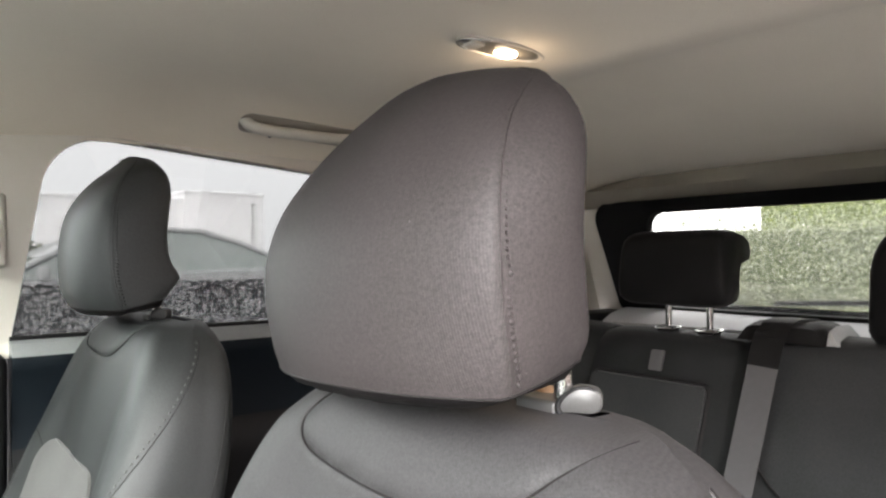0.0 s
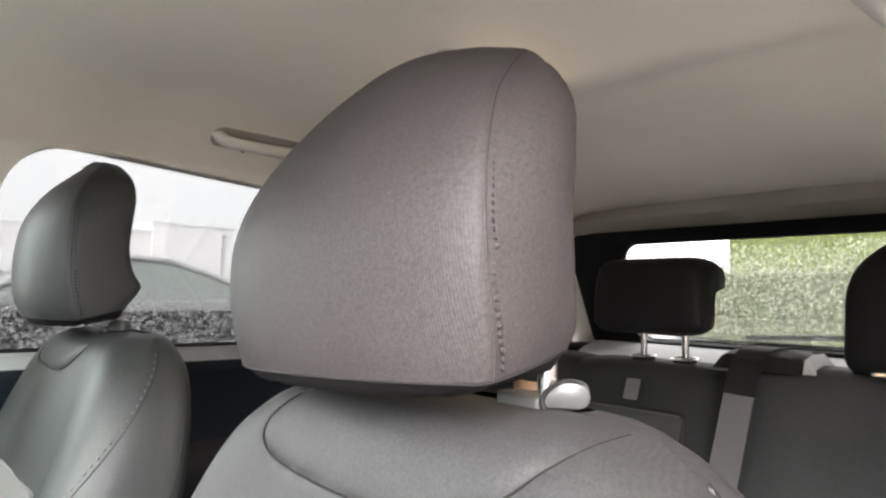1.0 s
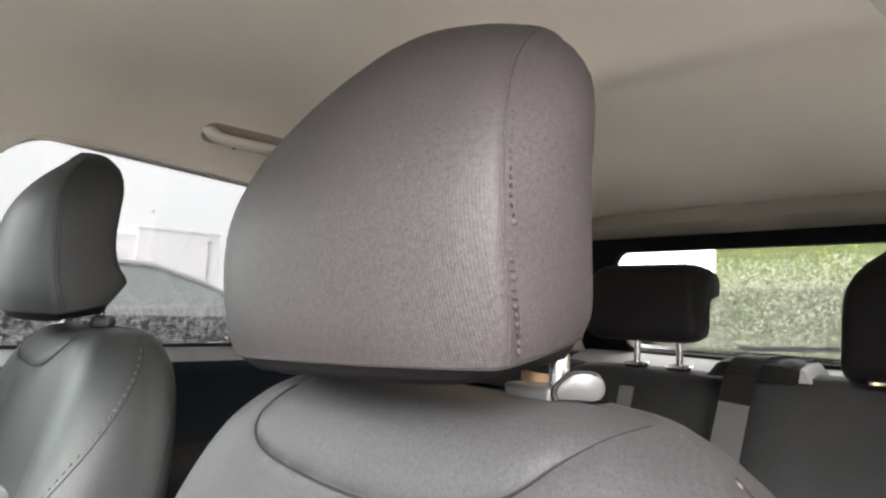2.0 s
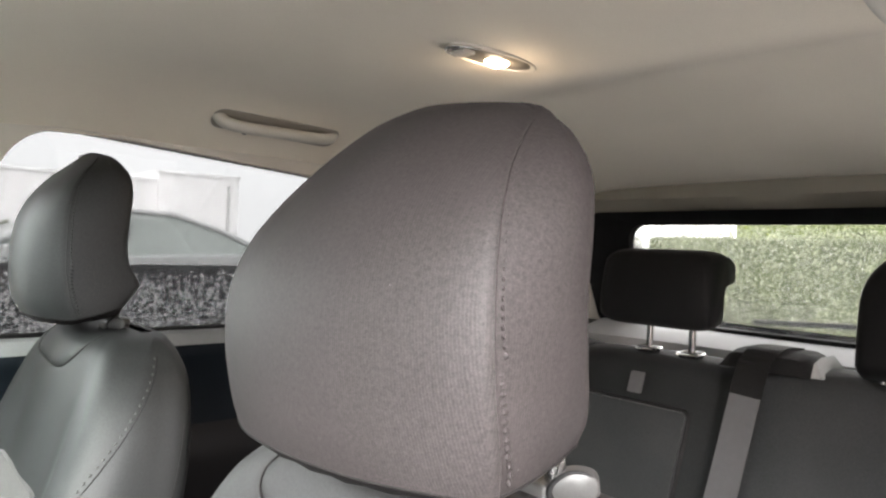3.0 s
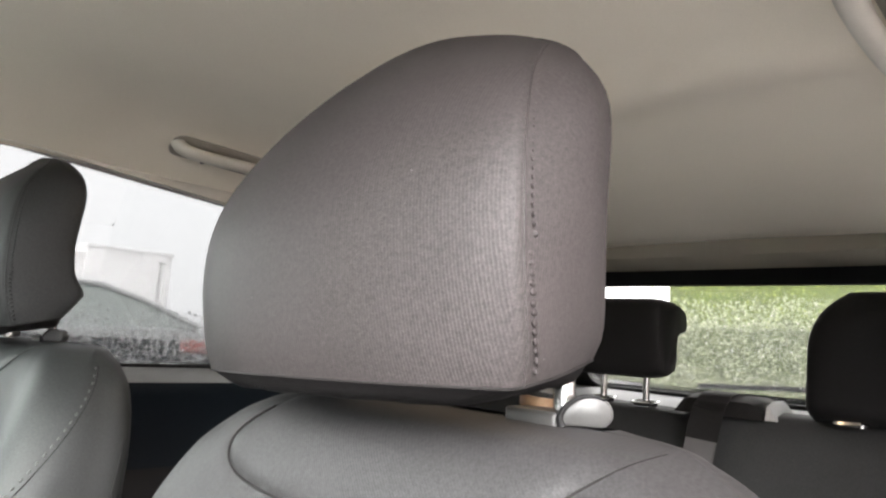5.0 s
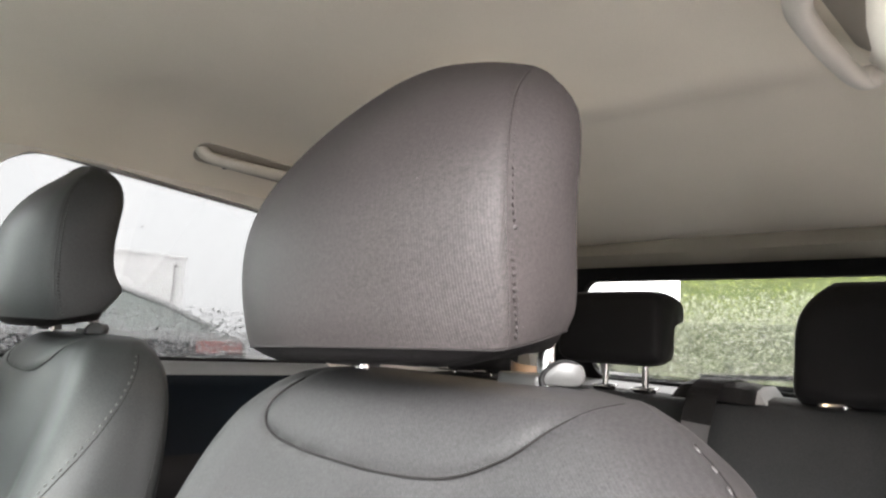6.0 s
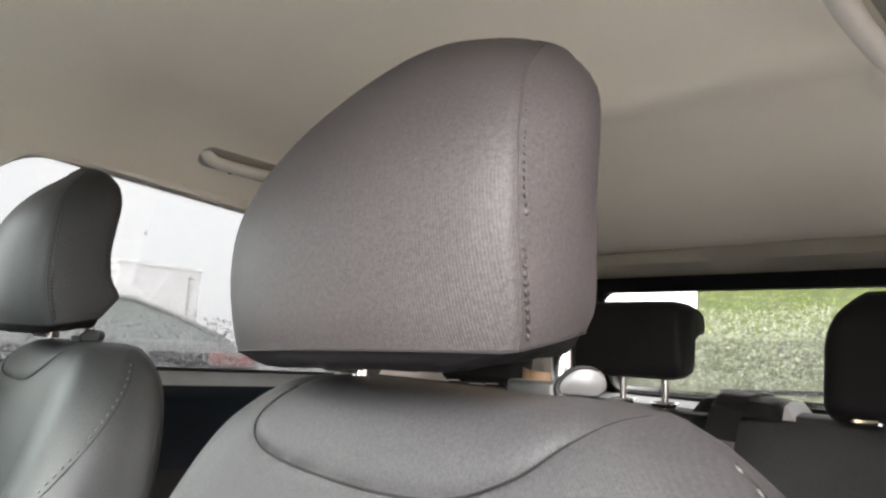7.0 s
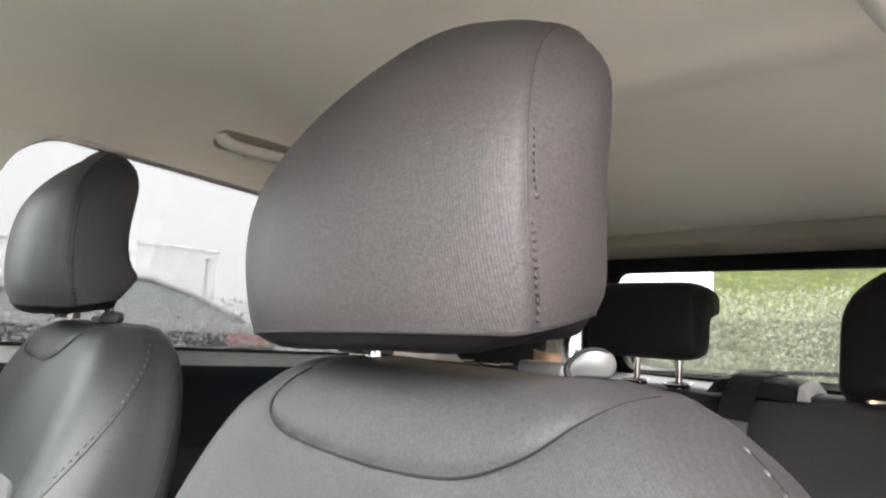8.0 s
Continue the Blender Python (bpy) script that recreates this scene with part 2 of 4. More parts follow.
def tube_bm(points, radius, sides=8, closed=False):
    pts = [Vector(p) for p in points]
    rings = []
    n = len(pts)
    up = None
    for i, p in enumerate(pts):
        d = (pts[(i + 1) % n] - pts[i - 1]) if closed else (pts[min(i + 1, n - 1)] - pts[max(i - 1, 0)])
        d.normalize()
        if up is None:
            up = d.orthogonal().normalized()
        up = (up - d * up.dot(d)).normalized()
        s = d.cross(up)
        r = radius(i / (n - 1)) if callable(radius) else radius
        rings.append([p + (up * math.cos(a) + s * math.sin(a)) * r for a in (2 * math.pi * k / sides for k in range(sides))])
    if closed:
        rings.append(rings[0])
        return loft(rings, True, False)
    return loft(rings)


def box_bm(size, at=(0, 0, 0), bevel=0.004, m=None):
    bm = bmesh.new()
    bmesh.ops.create_cube(bm, size=1, matrix=Matrix.Diagonal((*size, 1)))
    if bevel:
        bmesh.ops.bevel(bm, geom=bm.edges[:], offset=bevel, segments=3, profile=0.6, affect="EDGES")
    bmesh.ops.transform(bm, matrix=Matrix.Translation(at) @ (m or Matrix.Identity(4)), verts=bm.verts[:])
    return bm


def lathe_bm(profile, sides=24, m=None):
    rings = [[(r * math.cos(2 * math.pi * k / sides), r * math.sin(2 * math.pi * k / sides), z) for k in range(sides)] for r, z in profile]
    bm = loft(rings)
    if m:
        bmesh.ops.transform(bm, matrix=m, verts=bm.verts[:])
    return bm


def plate_bm(outline, thick, place):
    """A flat outline of (u, v) made solid; place(u, v, w) gives its point, w from 0 to thick."""
    return loft([[place(u, v, 0.0) for u, v in outline], [place(u, v, thick) for u, v in outline]])


def ring_bm(inner, outer, thick, place):
    """A plate with an opening through it: inner and outer loops of equally many (u, v)."""
    rings = [[place(u, v, w) for u, v in loop] for loop, w in ((inner, 0), (outer, 0), (outer, thick), (inner, thick), (inner, 0))]
    return loft(rings, True, False)


def round_rect(u0, v0, u1, v1, r, n=8):
    """A loop round a rectangle, counter-clockwise from its lower right corner; r: the four corner radii, lower right first."""
    rs = r if isinstance(r, (tuple, list)) else (r,) * 4
    out = []
    for (cu, cv, su, sv), a0, q in zip(((u1, v0, -1, 1), (u1, v1, -1, -1), (u0, v1, 1, -1), (u0, v0, 1, 1)), (-90, 0, 90, 180), rs):
        for k in range(n + 1):
            a = radians(a0 + 90 * k / n)
            out.append((cu + su * q + q * math.cos(a), cv + sv * q + q * math.sin(a)))
    return out


def table(rows, v):
    """Smooth reading of a table whose first column is v."""
    xs = [r[0] for r in rows]
    if v <= xs[0]:
        return rows[0][1:]
    for a, b in zip(rows, rows[1:]):
        if v <= b[0]:
            f = (v - a[0]) / (b[0] - a[0])
            i = rows.index(a)
            p, q = rows[max(i - 1, 0)], rows[min(i + 2, len(rows) - 1)]
            out = []
            for c in range(1, len(a)):
                ma = (b[c] - p[c]) / (b[0] - p[0]) * (b[0] - a[0])
                mb = (q[c] - a[c]) / (q[0] - a[0]) * (b[0] - a[0])
                out.append((2 * f ** 3 - 3 * f * f + 1) * a[c] + (f ** 3 - 2 * f * f + f) * ma + (-2 * f ** 3 + 3 * f * f) * b[c] + (f ** 3 - f * f) * mb)
            return out
    return rows[-1][1:]


# ---- the car's shell ----
ROOF = [(-1.05, 1.46), (-0.7, 1.53), (-0.3, 1.57), (0.2, 1.583), (0.52, 1.577), (0.59, 1.569), (0.65, 1.576), (0.71, 1.589), (0.77, 1.590), (0.95, 1.563), (1.15, 1.522), (1.28, 1.495), (1.32, 1.492), (1.355, 1.490)]
RAIL = [(-1.05, 1.40), (-0.3, 1.47), (0.3, 1.485), (0.7, 1.475), (1.1, 1.45), (1.355, 1.45)]
HALF = [(-1.05, 0.56), (-0.2, 0.615), (0.5, 0.61), (1.0, 0.585), (1.385, 0.56)]


def liner_z(x, y):
    c, r, h = table(ROOF, y)[0], table(RAIL, y)[0], table(HALF, y)[0]
    f = min(1.1, max(0.0, (abs(x) / h - 0.62) / 0.38))
    return c - 0.012 * (x / h) ** 2 - (c - 0.012 - r) * f ** 2.6


def headliner():
    rings = []
    for i in range(110):
        y = -0.56 + (1.355 + 0.56) * i / 109
        h = table(HALF, y)[0]
        over = 0.07 - 0.055 * max(0.0, min(1.0, (0.16 - y) / 0.10))
        xs = [-h + (2 * h + over) * k / 52 for k in range(53)]
        low = [(x, y, liner_z(x, y)) for x in xs]
        rings.append(low + [(x, y, z + 0.025) for x, y, z in low[::-1]])
    ob = part("ceiling", loft(rings), LINER)
    tagged(ob, "beige felt headliner with a soft fold across the rear", "headliner", kind="structure")
    rings = []
    for i in range(30):
        y = -0.56 + 2.01 * i / 29
        h = table(HALF, min(y, 1.385))[0] + 0.02
        over = 0.06 - 0.055 * max(0.0, min(1.0, (0.16 - y) / 0.10))
        xs = [-h + (2 * h + over) * k / 24 for k in range(25)]
        low = [(x, y, liner_z(x * 0.96, min(y, 1.385)) + 0.04) for x in xs]
        rings.append(low + [(x, y, z + 0.012) for x, y, z in low[::-1]])
    tagged(part("roof", loft(rings), PAINT), "painted steel car roof above the headliner", "car roof", kind="structure")


def wall_x(z, SHIFT=0.0):
    """Distance of the side trim from the car's middle."""
    return SHIFT + 0.70 - 0.09 * max(0.0, min(1.0, (z - 1.12) / 0.37)) - 0.02 * max(0.0, (1.12 - z) / 0.6)


def side(sign, name):
    out = 0.05 if sign > 0 else 0.0
    put = lambda u, v, w: (sign * (wall_x(v, out) + w), u, v)
    inner = round_rect(-0.088 if sign < 0 else -0.06, 1.125, 0.76, 1.490, (0.03, 0.10, 0.088, 0.012), 10)
    # the front edge of the opening leans back, the upper edge falls towards the tail
    lean = lambda u, v: u + (0.050 * ((v - 1.125) / 0.36) if u < 0.2 else -0.10 * ((v - 1.125) / 0.36))
    fall = lambda u, v: v - (0.026 * max(0.0, (u - 0.05) / 0.42) if v > 1.3 else 0.0)
    inner = [(lean(u, v), fall(u, v)) for u, v in inner]
    outer = round_rect(-0.235 if sign < 0 else -0.16, 1.095, 1.40, 1.525, 0.002, 10)
    outer = [(u + (0.09 * ((v - 1.095) / 0.4) if u < 0.2 else 0.6 * (1.525 - v) + 0.03), v) for u, v in outer]
    ob = part(name, ring_bm(inner, outer, 0.045, put), TRIM, angle=40)
    tagged(ob, "beige plastic pillar and window surround", "pillar trim", kind="structure")
    pane = part("window_1" if sign < 0 else "window_2", plate_bm(inner, 0.004, lambda u, v, w: (sign * (wall_x(v, out) + 0.03 + w), u, v)), GLASS if sign < 0 else GLASS_NEAR, smooth=False)
    tagged(pane, "rain-wet rear door window glass", "window", kind="structure")
    seal = part("window_seal", tube_bm([(sign * (wall_x(1.125, out) - 0.002), u, 1.127) for u in np.linspace(-0.09, 0.72, 12)], 0.006), BLACK)
    tagged(seal, "black rubber seal along the window sill", "seal", kind="structure")


headliner()
side(-1, "wall_right_side")
side(1, "wall_left_side")


def rear_door(sign):
    d = thing("rear_door_panel", "dark blue-black rear door panel with a pale grey ledge", "door panel", kind="structure")
    prof = [(1.126, 0.688), (1.12, 0.672), (1.10, 0.655), (1.085, 0.650), (1.075, 0.655), (0.98, 0.672), (0.94, 0.66), (0.90, 0.64), (0.86, 0.645), (0.60, 0.66), (0.45, 0.66)]
    for nm, rows, m in (("ledge", prof[:3], SILL), ("panel", prof[2:7], NAVY), ("lower_panel", prof[6:], BLACK)):
        rings = [[(sign * x, y, z) for z, x in rows] + [(sign * 0.74, y, z) for z, x in rows[::-1]] for y in (-0.09, 0.1, 0.3, 0.5, 0.72)]
        part(nm, loft(rings), m, d)


rear_door(-1)


# lower pillar, front door on the far side, floor, dash: plain closing walls
def closing():
    tagged(part("pillar_base", box_bm((0.10, 0.15, 0.75), (-0.70, -0.17, 0.73), 0.02), BLACK), "black lower pillar trim", "pillar", kind="structure")
    tagged(part("pillar_base", box_bm((0.06, 0.12, 0.75), (0.755, -0.13, 0.73), 0.02), BLACK), "black lower pillar trim", "pillar", kind="structure")
    tagged(part("wall_front_door", box_bm((0.06, 0.95, 0.72), (-0.71, -0.73, 0.77), 0.02), BLACK), "dark front door panel", "door panel", kind="structure")
    tagged(part("pillar_trim", box_bm((0.10, 0.07, 0.10), (0.662, 0.158, 1.408), 0.03), TRIM), "pale moulded trim at the pillar top", "pillar trim", kind="structure")
    tagged(part("floor", box_bm((1.5, 2.9, 0.06), (0, 0.2, 0.36), 0.01), CARPET), "black carpeted car floor", "floor", kind="structure")
    tagged(part("wall_dash", box_bm((1.4, 0.45, 0.62), (0, -1.15, 0.73), 0.06), BLACK), "black dashboard", "dashboard", kind="structure")
    # out of view, added to cut the low sky light from the near side
    tagged(part("light_block_near_side", box_bm((0.12, 9.0, 1.3), (3.2, 0.1, 0.65), 0.01), LIGHT_BLOCK), "unseen brown screen added to limit the near-side light", "wall", kind="structure")
    for s in (-1, 1):
        tagged(part("cargo_side", box_bm((0.10, 0.90, 0.70), (s * 0.64, 1.19, 0.75), 0.02), BLACK), "black cargo side trim", "cargo trim", kind="structure")
        tagged(part("sill", box_bm((0.08, 2.6, 0.16), (s * 0.78, 0.1, 0.34), 0.02), PAINT), "painted door sill", "sill", kind="structure")


closing()


def front_glazing():
    """Windscreen from the roof's front edge down to the cowl, and the front passenger door's window."""
    screen = [(u, v) for u, v in round_rect(-0.66, 0.0, 0.66, 1.0, 0.05, 5)]
    pane = part("window_3", plate_bm(screen, 0.005, lambda u, v, w: (u, -1.32 + 0.755 * v, 1.05 + 0.49 * v + w)), GLASS_FRONT, smooth=False)
    tagged(pane, "green-tinted windscreen glass", "windscreen", kind="structure")
    door = [(-1.18, 1.13), (-0.24, 1.13), (-0.17, 1.47), (-0.66, 1.47)]
    pane = part("window_4", plate_bm(door, 0.004, lambda u, v, w: (-(wall_x(v) + 0.02 + w), u, v)), GLASS_FRONT, smooth=False)
    tagged(pane, "green-tinted front door window glass", "window", kind="structure")


front_glazing()


def open_door():
    """The near front door, out of view, added swung open to hold light off the far seat: dark lined panel, window frame
    and glass.
    """
    d = thing("front_door", "unseen open front door shading the far seat, dark lining and green-tinted glass", "car door", kind="structure", at=(0.80, -1.15, 0.0))
    d.rotation_euler = (0, 0, radians(-62))
    part("lining", box_bm((0.09, 1.0, 0.72), (0, 0.5, 0.74), 0.03), BLACK, d)
    part("skin", box_bm((0.02, 1.04, 0.78), (0.06, 0.5, 0.72), 0.008), PAINT, d)
    loop = [(0, u, v) for u, v in ((0.02, 1.10), (0.42, 1.47), (0.94, 1.49), (1.0, 1.10))]
    part("window_frame", tube_bm(loop, 0.018, 8), BLACK, d)
    part("pane", plate_bm([(0.04, 1.10), (0.98, 1.10), (0.93, 1.48), (0.43, 1.46)], 0.004, lambda u, v, w: (w, u, v)), GLASS_FRONT, d, smooth=False)


open_door()


# ---- tailgate ----
def tail_place(u, v, w):
    """u across, v the height, w outwards."""
    return (u, 1.385 + (1.44 - v) * 0.62 + w - 0.05 * (u / 0.58) ** 2, v)


def tailgate():
    g = thing("tailgate", "closed tailgate with black-framed rear window and grey trim", "tailgate", kind="structure")
    inner = round_rect(-0.46, 1.115, 0.46, 1.388, (0.05, 0.05, 0.05, 0.05), 10)
    inner = [(u * (1 - 0.10 * (v - 1.115) / 0.27), v + 0.012 * (1 - (u / 0.46) ** 2)) for u, v in inner]
    outer = round_rect(-0.60, 1.095, 0.60, 1.421, (0.03, 0.06, 0.06, 0.03), 10)
    outer = [(u * (1 - 0.06 * (v - 1.095) / 0.34), v + 0.012 * (1 - (u / 0.6) ** 2)) for u, v in outer]
    part("window_frame", ring_bm(inner, outer, 0.03, tail_place), BLACK, g)
    head = [[(u, 1.345, 1.500), Vector(tail_place(u, 1.455, -0.028)), Vector(tail_place(u, 1.424, -0.006)), Vector(tail_place(u, 1.41, 0.02)), (u, 1.42, 1.500)] for u in np.linspace(-0.60, 0.60, 25)]
    part("header_trim", loft(head), HEADER, g, "taupe trim above the rear window")
    for sx in (-1, 1):
        part("pillar_trim", plate_bm([(sx * 0.545, 1.06), (sx * 0.72, 1.06), (sx * 0.66, 1.47), (sx * 0.53, 1.44)], 0.02, lambda u, v, w: tail_place(u, v, 0.035 + w)), TRIM, g, "beige corner trim")
    pane = part("pane", plate_bm(inner, 0.004, lambda u, v, w: tail_place(u, v, 0.02 + w)), GLASS_TAIL, g, smooth=False)
    rows = [(1.112, 0.012), (1.108, -0.03), (1.095, -0.09), (1.075, -0.14), (1.05, -0.155), (0.9, -0.10), (0.6, -0.05)]
    rings = []
    for k in range(17):
        u = -0.58 + 1.16 * k / 16
        rings.append([Vector(tail_place(u, max(v, 1.0), w)) - Vector((0, 0, max(0, 1.0 - v))) for v, w in rows] + [Vector(tail_place(u, max(v, 1.0), 0.05)) - Vector((0, 0, max(0, 1.0 - v))) for v, w in rows[::-1]])
    part("lower_trim", loft(rings), TAIL, g, "pale grey plastic lower trim")
    wip = part("wiper", box_bm((0.46, 0.012, 0.014), (0, 0, 0), 0.004), BLACK, g, "black wiper arm at rest")
    wip.matrix_local = Matrix.Translation(tail_place(0.08, 1.152, 0.045)) @ pose(0, 0, 0, 0, -3, 0)


tailgate()


# ---- front seats ----
HR_NEAR = [  # height share, seam half-width, back half-width, front y at middle, seam y, back edge y, back y at middle
    (0.000, 0.130, 0.127, -0.032, 0.006, 0.069, 0.058),
    (0.080, 0.134, 0.130, -0.037, 0.003, 0.074, 0.064),
    (0.260, 0.136, 0.135, -0.040, -0.003, 0.068, 0.056),
    (0.440, 0.134, 0.140, -0.037, -0.002, 0.061, 0.047),
    (0.600, 0.127, 0.138, -0.026, 0.007, 0.066, 0.052),
    (0.740, 0.114, 0.127, -0.010, 0.025, 0.077, 0.066),
    (0.850, 0.099, 0.109, 0.007, 0.049, 0.082, 0.074),
    (0.925, 0.085, 0.088, 0.022, 0.069, 0.085, 0.077),
    (0.970, 0.068, 0.068, 0.033, 0.074, 0.083, 0.073),
    (1.000, 0.034, 0.034, 0.045, 0.064, 0.072, 0.066),
]
HR_FAR = [
    (0.000, 0.128, 0.127, -0.038, 0.004, 0.058, 0.050),
    (0.080, 0.132, 0.128, -0.048, -0.003, 0.070, 0.060),
    (0.160, 0.133, 0.128, -0.052, -0.008, 0.079, 0.066),
    (0.280, 0.134, 0.130, -0.054, -0.012, 0.066, 0.056),
    (0.440, 0.132, 0.132, -0.052, -0.012, 0.060, 0.048),
    (0.600, 0.127, 0.131, -0.044, -0.009, 0.063, 0.050),
    (0.740, 0.118, 0.127, -0.026, -0.001, 0.067, 0.056),
    (0.850, 0.107, 0.119, -0.004, 0.013, 0.064, 0.058),
    (0.925, 0.090, 0.100, 0.016, 0.028, 0.056, 0.054),
    (0.970, 0.068, 0.075, 0.028, 0.036, 0.050, 0.048),
    (1.000, 0.032, 0.032, 0.036, 0.040, 0.045, 0.046),
]
HR_H = 0.2025


def lift(v, x, y, shape):
    """The lower hem rises towards the back; the crown of the near one stands higher on its outer side."""
    return 0.21 * max(-0.004, y - 0.004) * max(0.0, 1 - v / 0.4) ** 1.5 + (0.06 * x * v * v if shape is HR_NEAR else 0.0)


def skew(v, shape):
    """The stuffing of the near one leans outwards at the crown."""
    return 0.013 * v ** 4 if shape is HR_NEAR else 0.0


def hr_ring(v, shape, n=64):
    fw, bw, fy, sy, ey, by = table(shape, v)
    pts = [(0, fy), (fw * 0.45, fy + (sy - fy) * 0.12), (fw * 0.80, fy + (sy - fy) * 0.50), (fw * 0.955, fy + (sy - fy) * 0.80), (fw, sy), (fw + (bw - fw) * 0.35 + 0.003, sy + (ey - sy) * 0.25), (fw + (bw - fw) * 0.75 + 0.003, sy + (ey - sy) * 0.52), (bw, ey - 0.011), (bw * 0.93, ey + 0.004), (bw * 0.55, (ey + by) / 2), (0, by)]
    pts = pts + [(-x, y) for x, y in pts[-2:0:-1]]
    return [Vector((p.x + skew(v, shape), p.y, HR_H * v + lift(v, p.x, p.y, shape))) for p in spline([(x, y, 0) for x, y in pts], n, True)]


def seam_point(v, sign, shape):
    fw, bw, fy, sy, ey, by = table(shape, v)
    return Vector((sign * fw + skew(v, shape), sy, HR_H * v + lift(v, sign * fw, sy, shape)))


def headrest(parent, at, turn, roll, size, shape, cloth):
    vs = [0.0, 0.012, 0.03, 0.06, 0.10, 0.15] + [0.2 + 0.05 * k for k in range(14)] + [0.88, 0.91, 0.935, 0.955, 0.97, 0.982, 0.992, 1.0]
    h = part("headrest", loft([hr_ring(v, shape) for v in vs]), cloth, parent, "padded headrest in charcoal cloth with stitched side seams", angle=80)
    h.matrix_local = pose(*at, 0, roll, turn) @ Matrix.Diagonal((*size, 1))
    low = []
    for k, (s, dz) in enumerate(((0.985, 0.0), (0.935, -0.0026), (0.870, -0.0055), (0.77, -0.0080), (0.60, -0.0092), (0.35, -0.0092))):
        ring = []
        for i, p in enumerate(hr_ring(0.0, shape)):
            # tucked in at the front, full and higher at the back; the cloth is gathered into small folds
            back = max(0.0, min(1.0, (p.y - 0.005) / 0.05))
            q = s + (0.985 - s) * 0.75 * back
            fold = 0.0007 * math.sin(p.x * 150 + p.y * 210 + k) + 0.0006 * noise.noise((p.x * 90, p.y * 90, k)) if 0 < k < 5 else 0.0
            ring.append(Vector((p.x * q, 0.014 + (p.y - 0.014) * q, p.z * (1 - 0.05 * k) + dz + fold)))
        low.append(ring)
    part("underside", loft(low[::-1]), UNDER_SHADE, h, "gathered underside, shade put into its cloth colour")
    part("piping", tube_bm(hr_ring(0.002, shape), 0.0007, 6, True), PIPE, h)
    for sign in (-1, 1):
        line = [seam_point(0.005 + 0.965 * k / 60, sign, shape) for k in range(61)]
        part("seam", tube_bm([p + Vector((sign * 0.0001, -0.0003, 0)) for p in line], 0.0008, 5), cloth, h)
        bm = bmesh.new()
        rng = random.Random(7)
        for k in range(42):
            v = 0.03 + 0.84 * (k + 0.5) / 42
            big = 1.0 - 0.6 * v
            up = (seam_point(v + 0.01, sign, shape) - seam_point(v - 0.01, sign, shape)).normalized()
            lean = up.to_track_quat("Z", "Y").to_matrix().to_4x4()
            p = seam_point(v, sign, shape) + Vector((sign * 0.0003, 0.0050 + rng.uniform(-0.0003, 0.0003), rng.uniform(-0.0002, 0.0002)))
            bmesh.ops.create_icosphere(bm, subdivisions=2, radius=1, matrix=Matrix.Translation(p) @ lean @ Matrix.Diagonal((0.0013 * big, 0.0040 * big, 0.0019, 1)))
            p = seam_point(v + 0.01, sign, shape) + Vector((-sign * 0.0022, -0.0022, 0))
            bmesh.ops.create_icosphere(bm, subdivisions=2, radius=1, matrix=Matrix.Translation(p) @ lean @ Matrix.Diagonal((0.0008, 0.0008, 0.0018, 1)))
        part("stitching", bm, cloth, h, "double row of stitches puckering the cloth")
    return h


SEAT = [  # height below the top, half-width, front y at middle, bolster reach, back y
    (0.000, 0.105, 0.050, 0.000, 0.095),
    (0.003, 0.140, 0.036, 0.000, 0.108),
    (0.010, 0.160, 0.024, 0.000, 0.112),
    (0.020, 0.178, 0.014, 0.000, 0.116),
    (0.045, 0.208, 0.002, 0.004, 0.120),
    (0.090, 0.233, -0.012, 0.010, 0.118),
    (0.160, 0.250, -0.031, 0.020, 0.110),
    (0.260, 0.259, -0.060, 0.036, 0.090),
    (0.380, 0.262, -0.097, 0.052, 0.060),
    (0.520, 0.262, -0.144, 0.058, 0.020),
    (0.640, 0.256, -0.178, 0.048, -0.015),
]


def seat_front(x, d):
    """The front face of the backrest at x, d below its top."""
    half = seat_ring(d, 0.0, 144)[:73]
    x = abs(x)
    for p, q in zip(half, half[1:]):
        if p.x <= x <= q.x and q.x > p.x:
            return p.y + (q.y - p.y) * (x - p.x) / (q.x - p.x)
    return half[36].y


def seat_ring(d, top, n=72):
    w, fy, bo, by = table(SEAT, d)
    pts = [(0, fy), (w * 0.45, fy + 0.004), (w * 0.72, fy - bo * 0.75 + 0.006), (w * 0.90, fy - bo + 0.014), (w * 0.995, fy - bo * 0.6 + 0.045), (w, (fy + by) / 2 + 0.01), (w * 0.95, by - 0.016), (w * 0.7, by), (0, by)]
    pts = pts + [(-x, y) for x, y in pts[-2:0:-1]]
    return [Vector((p.x, p.y, top - d)) for p in spline([(x, y, 0) for x, y in pts], n, True)]


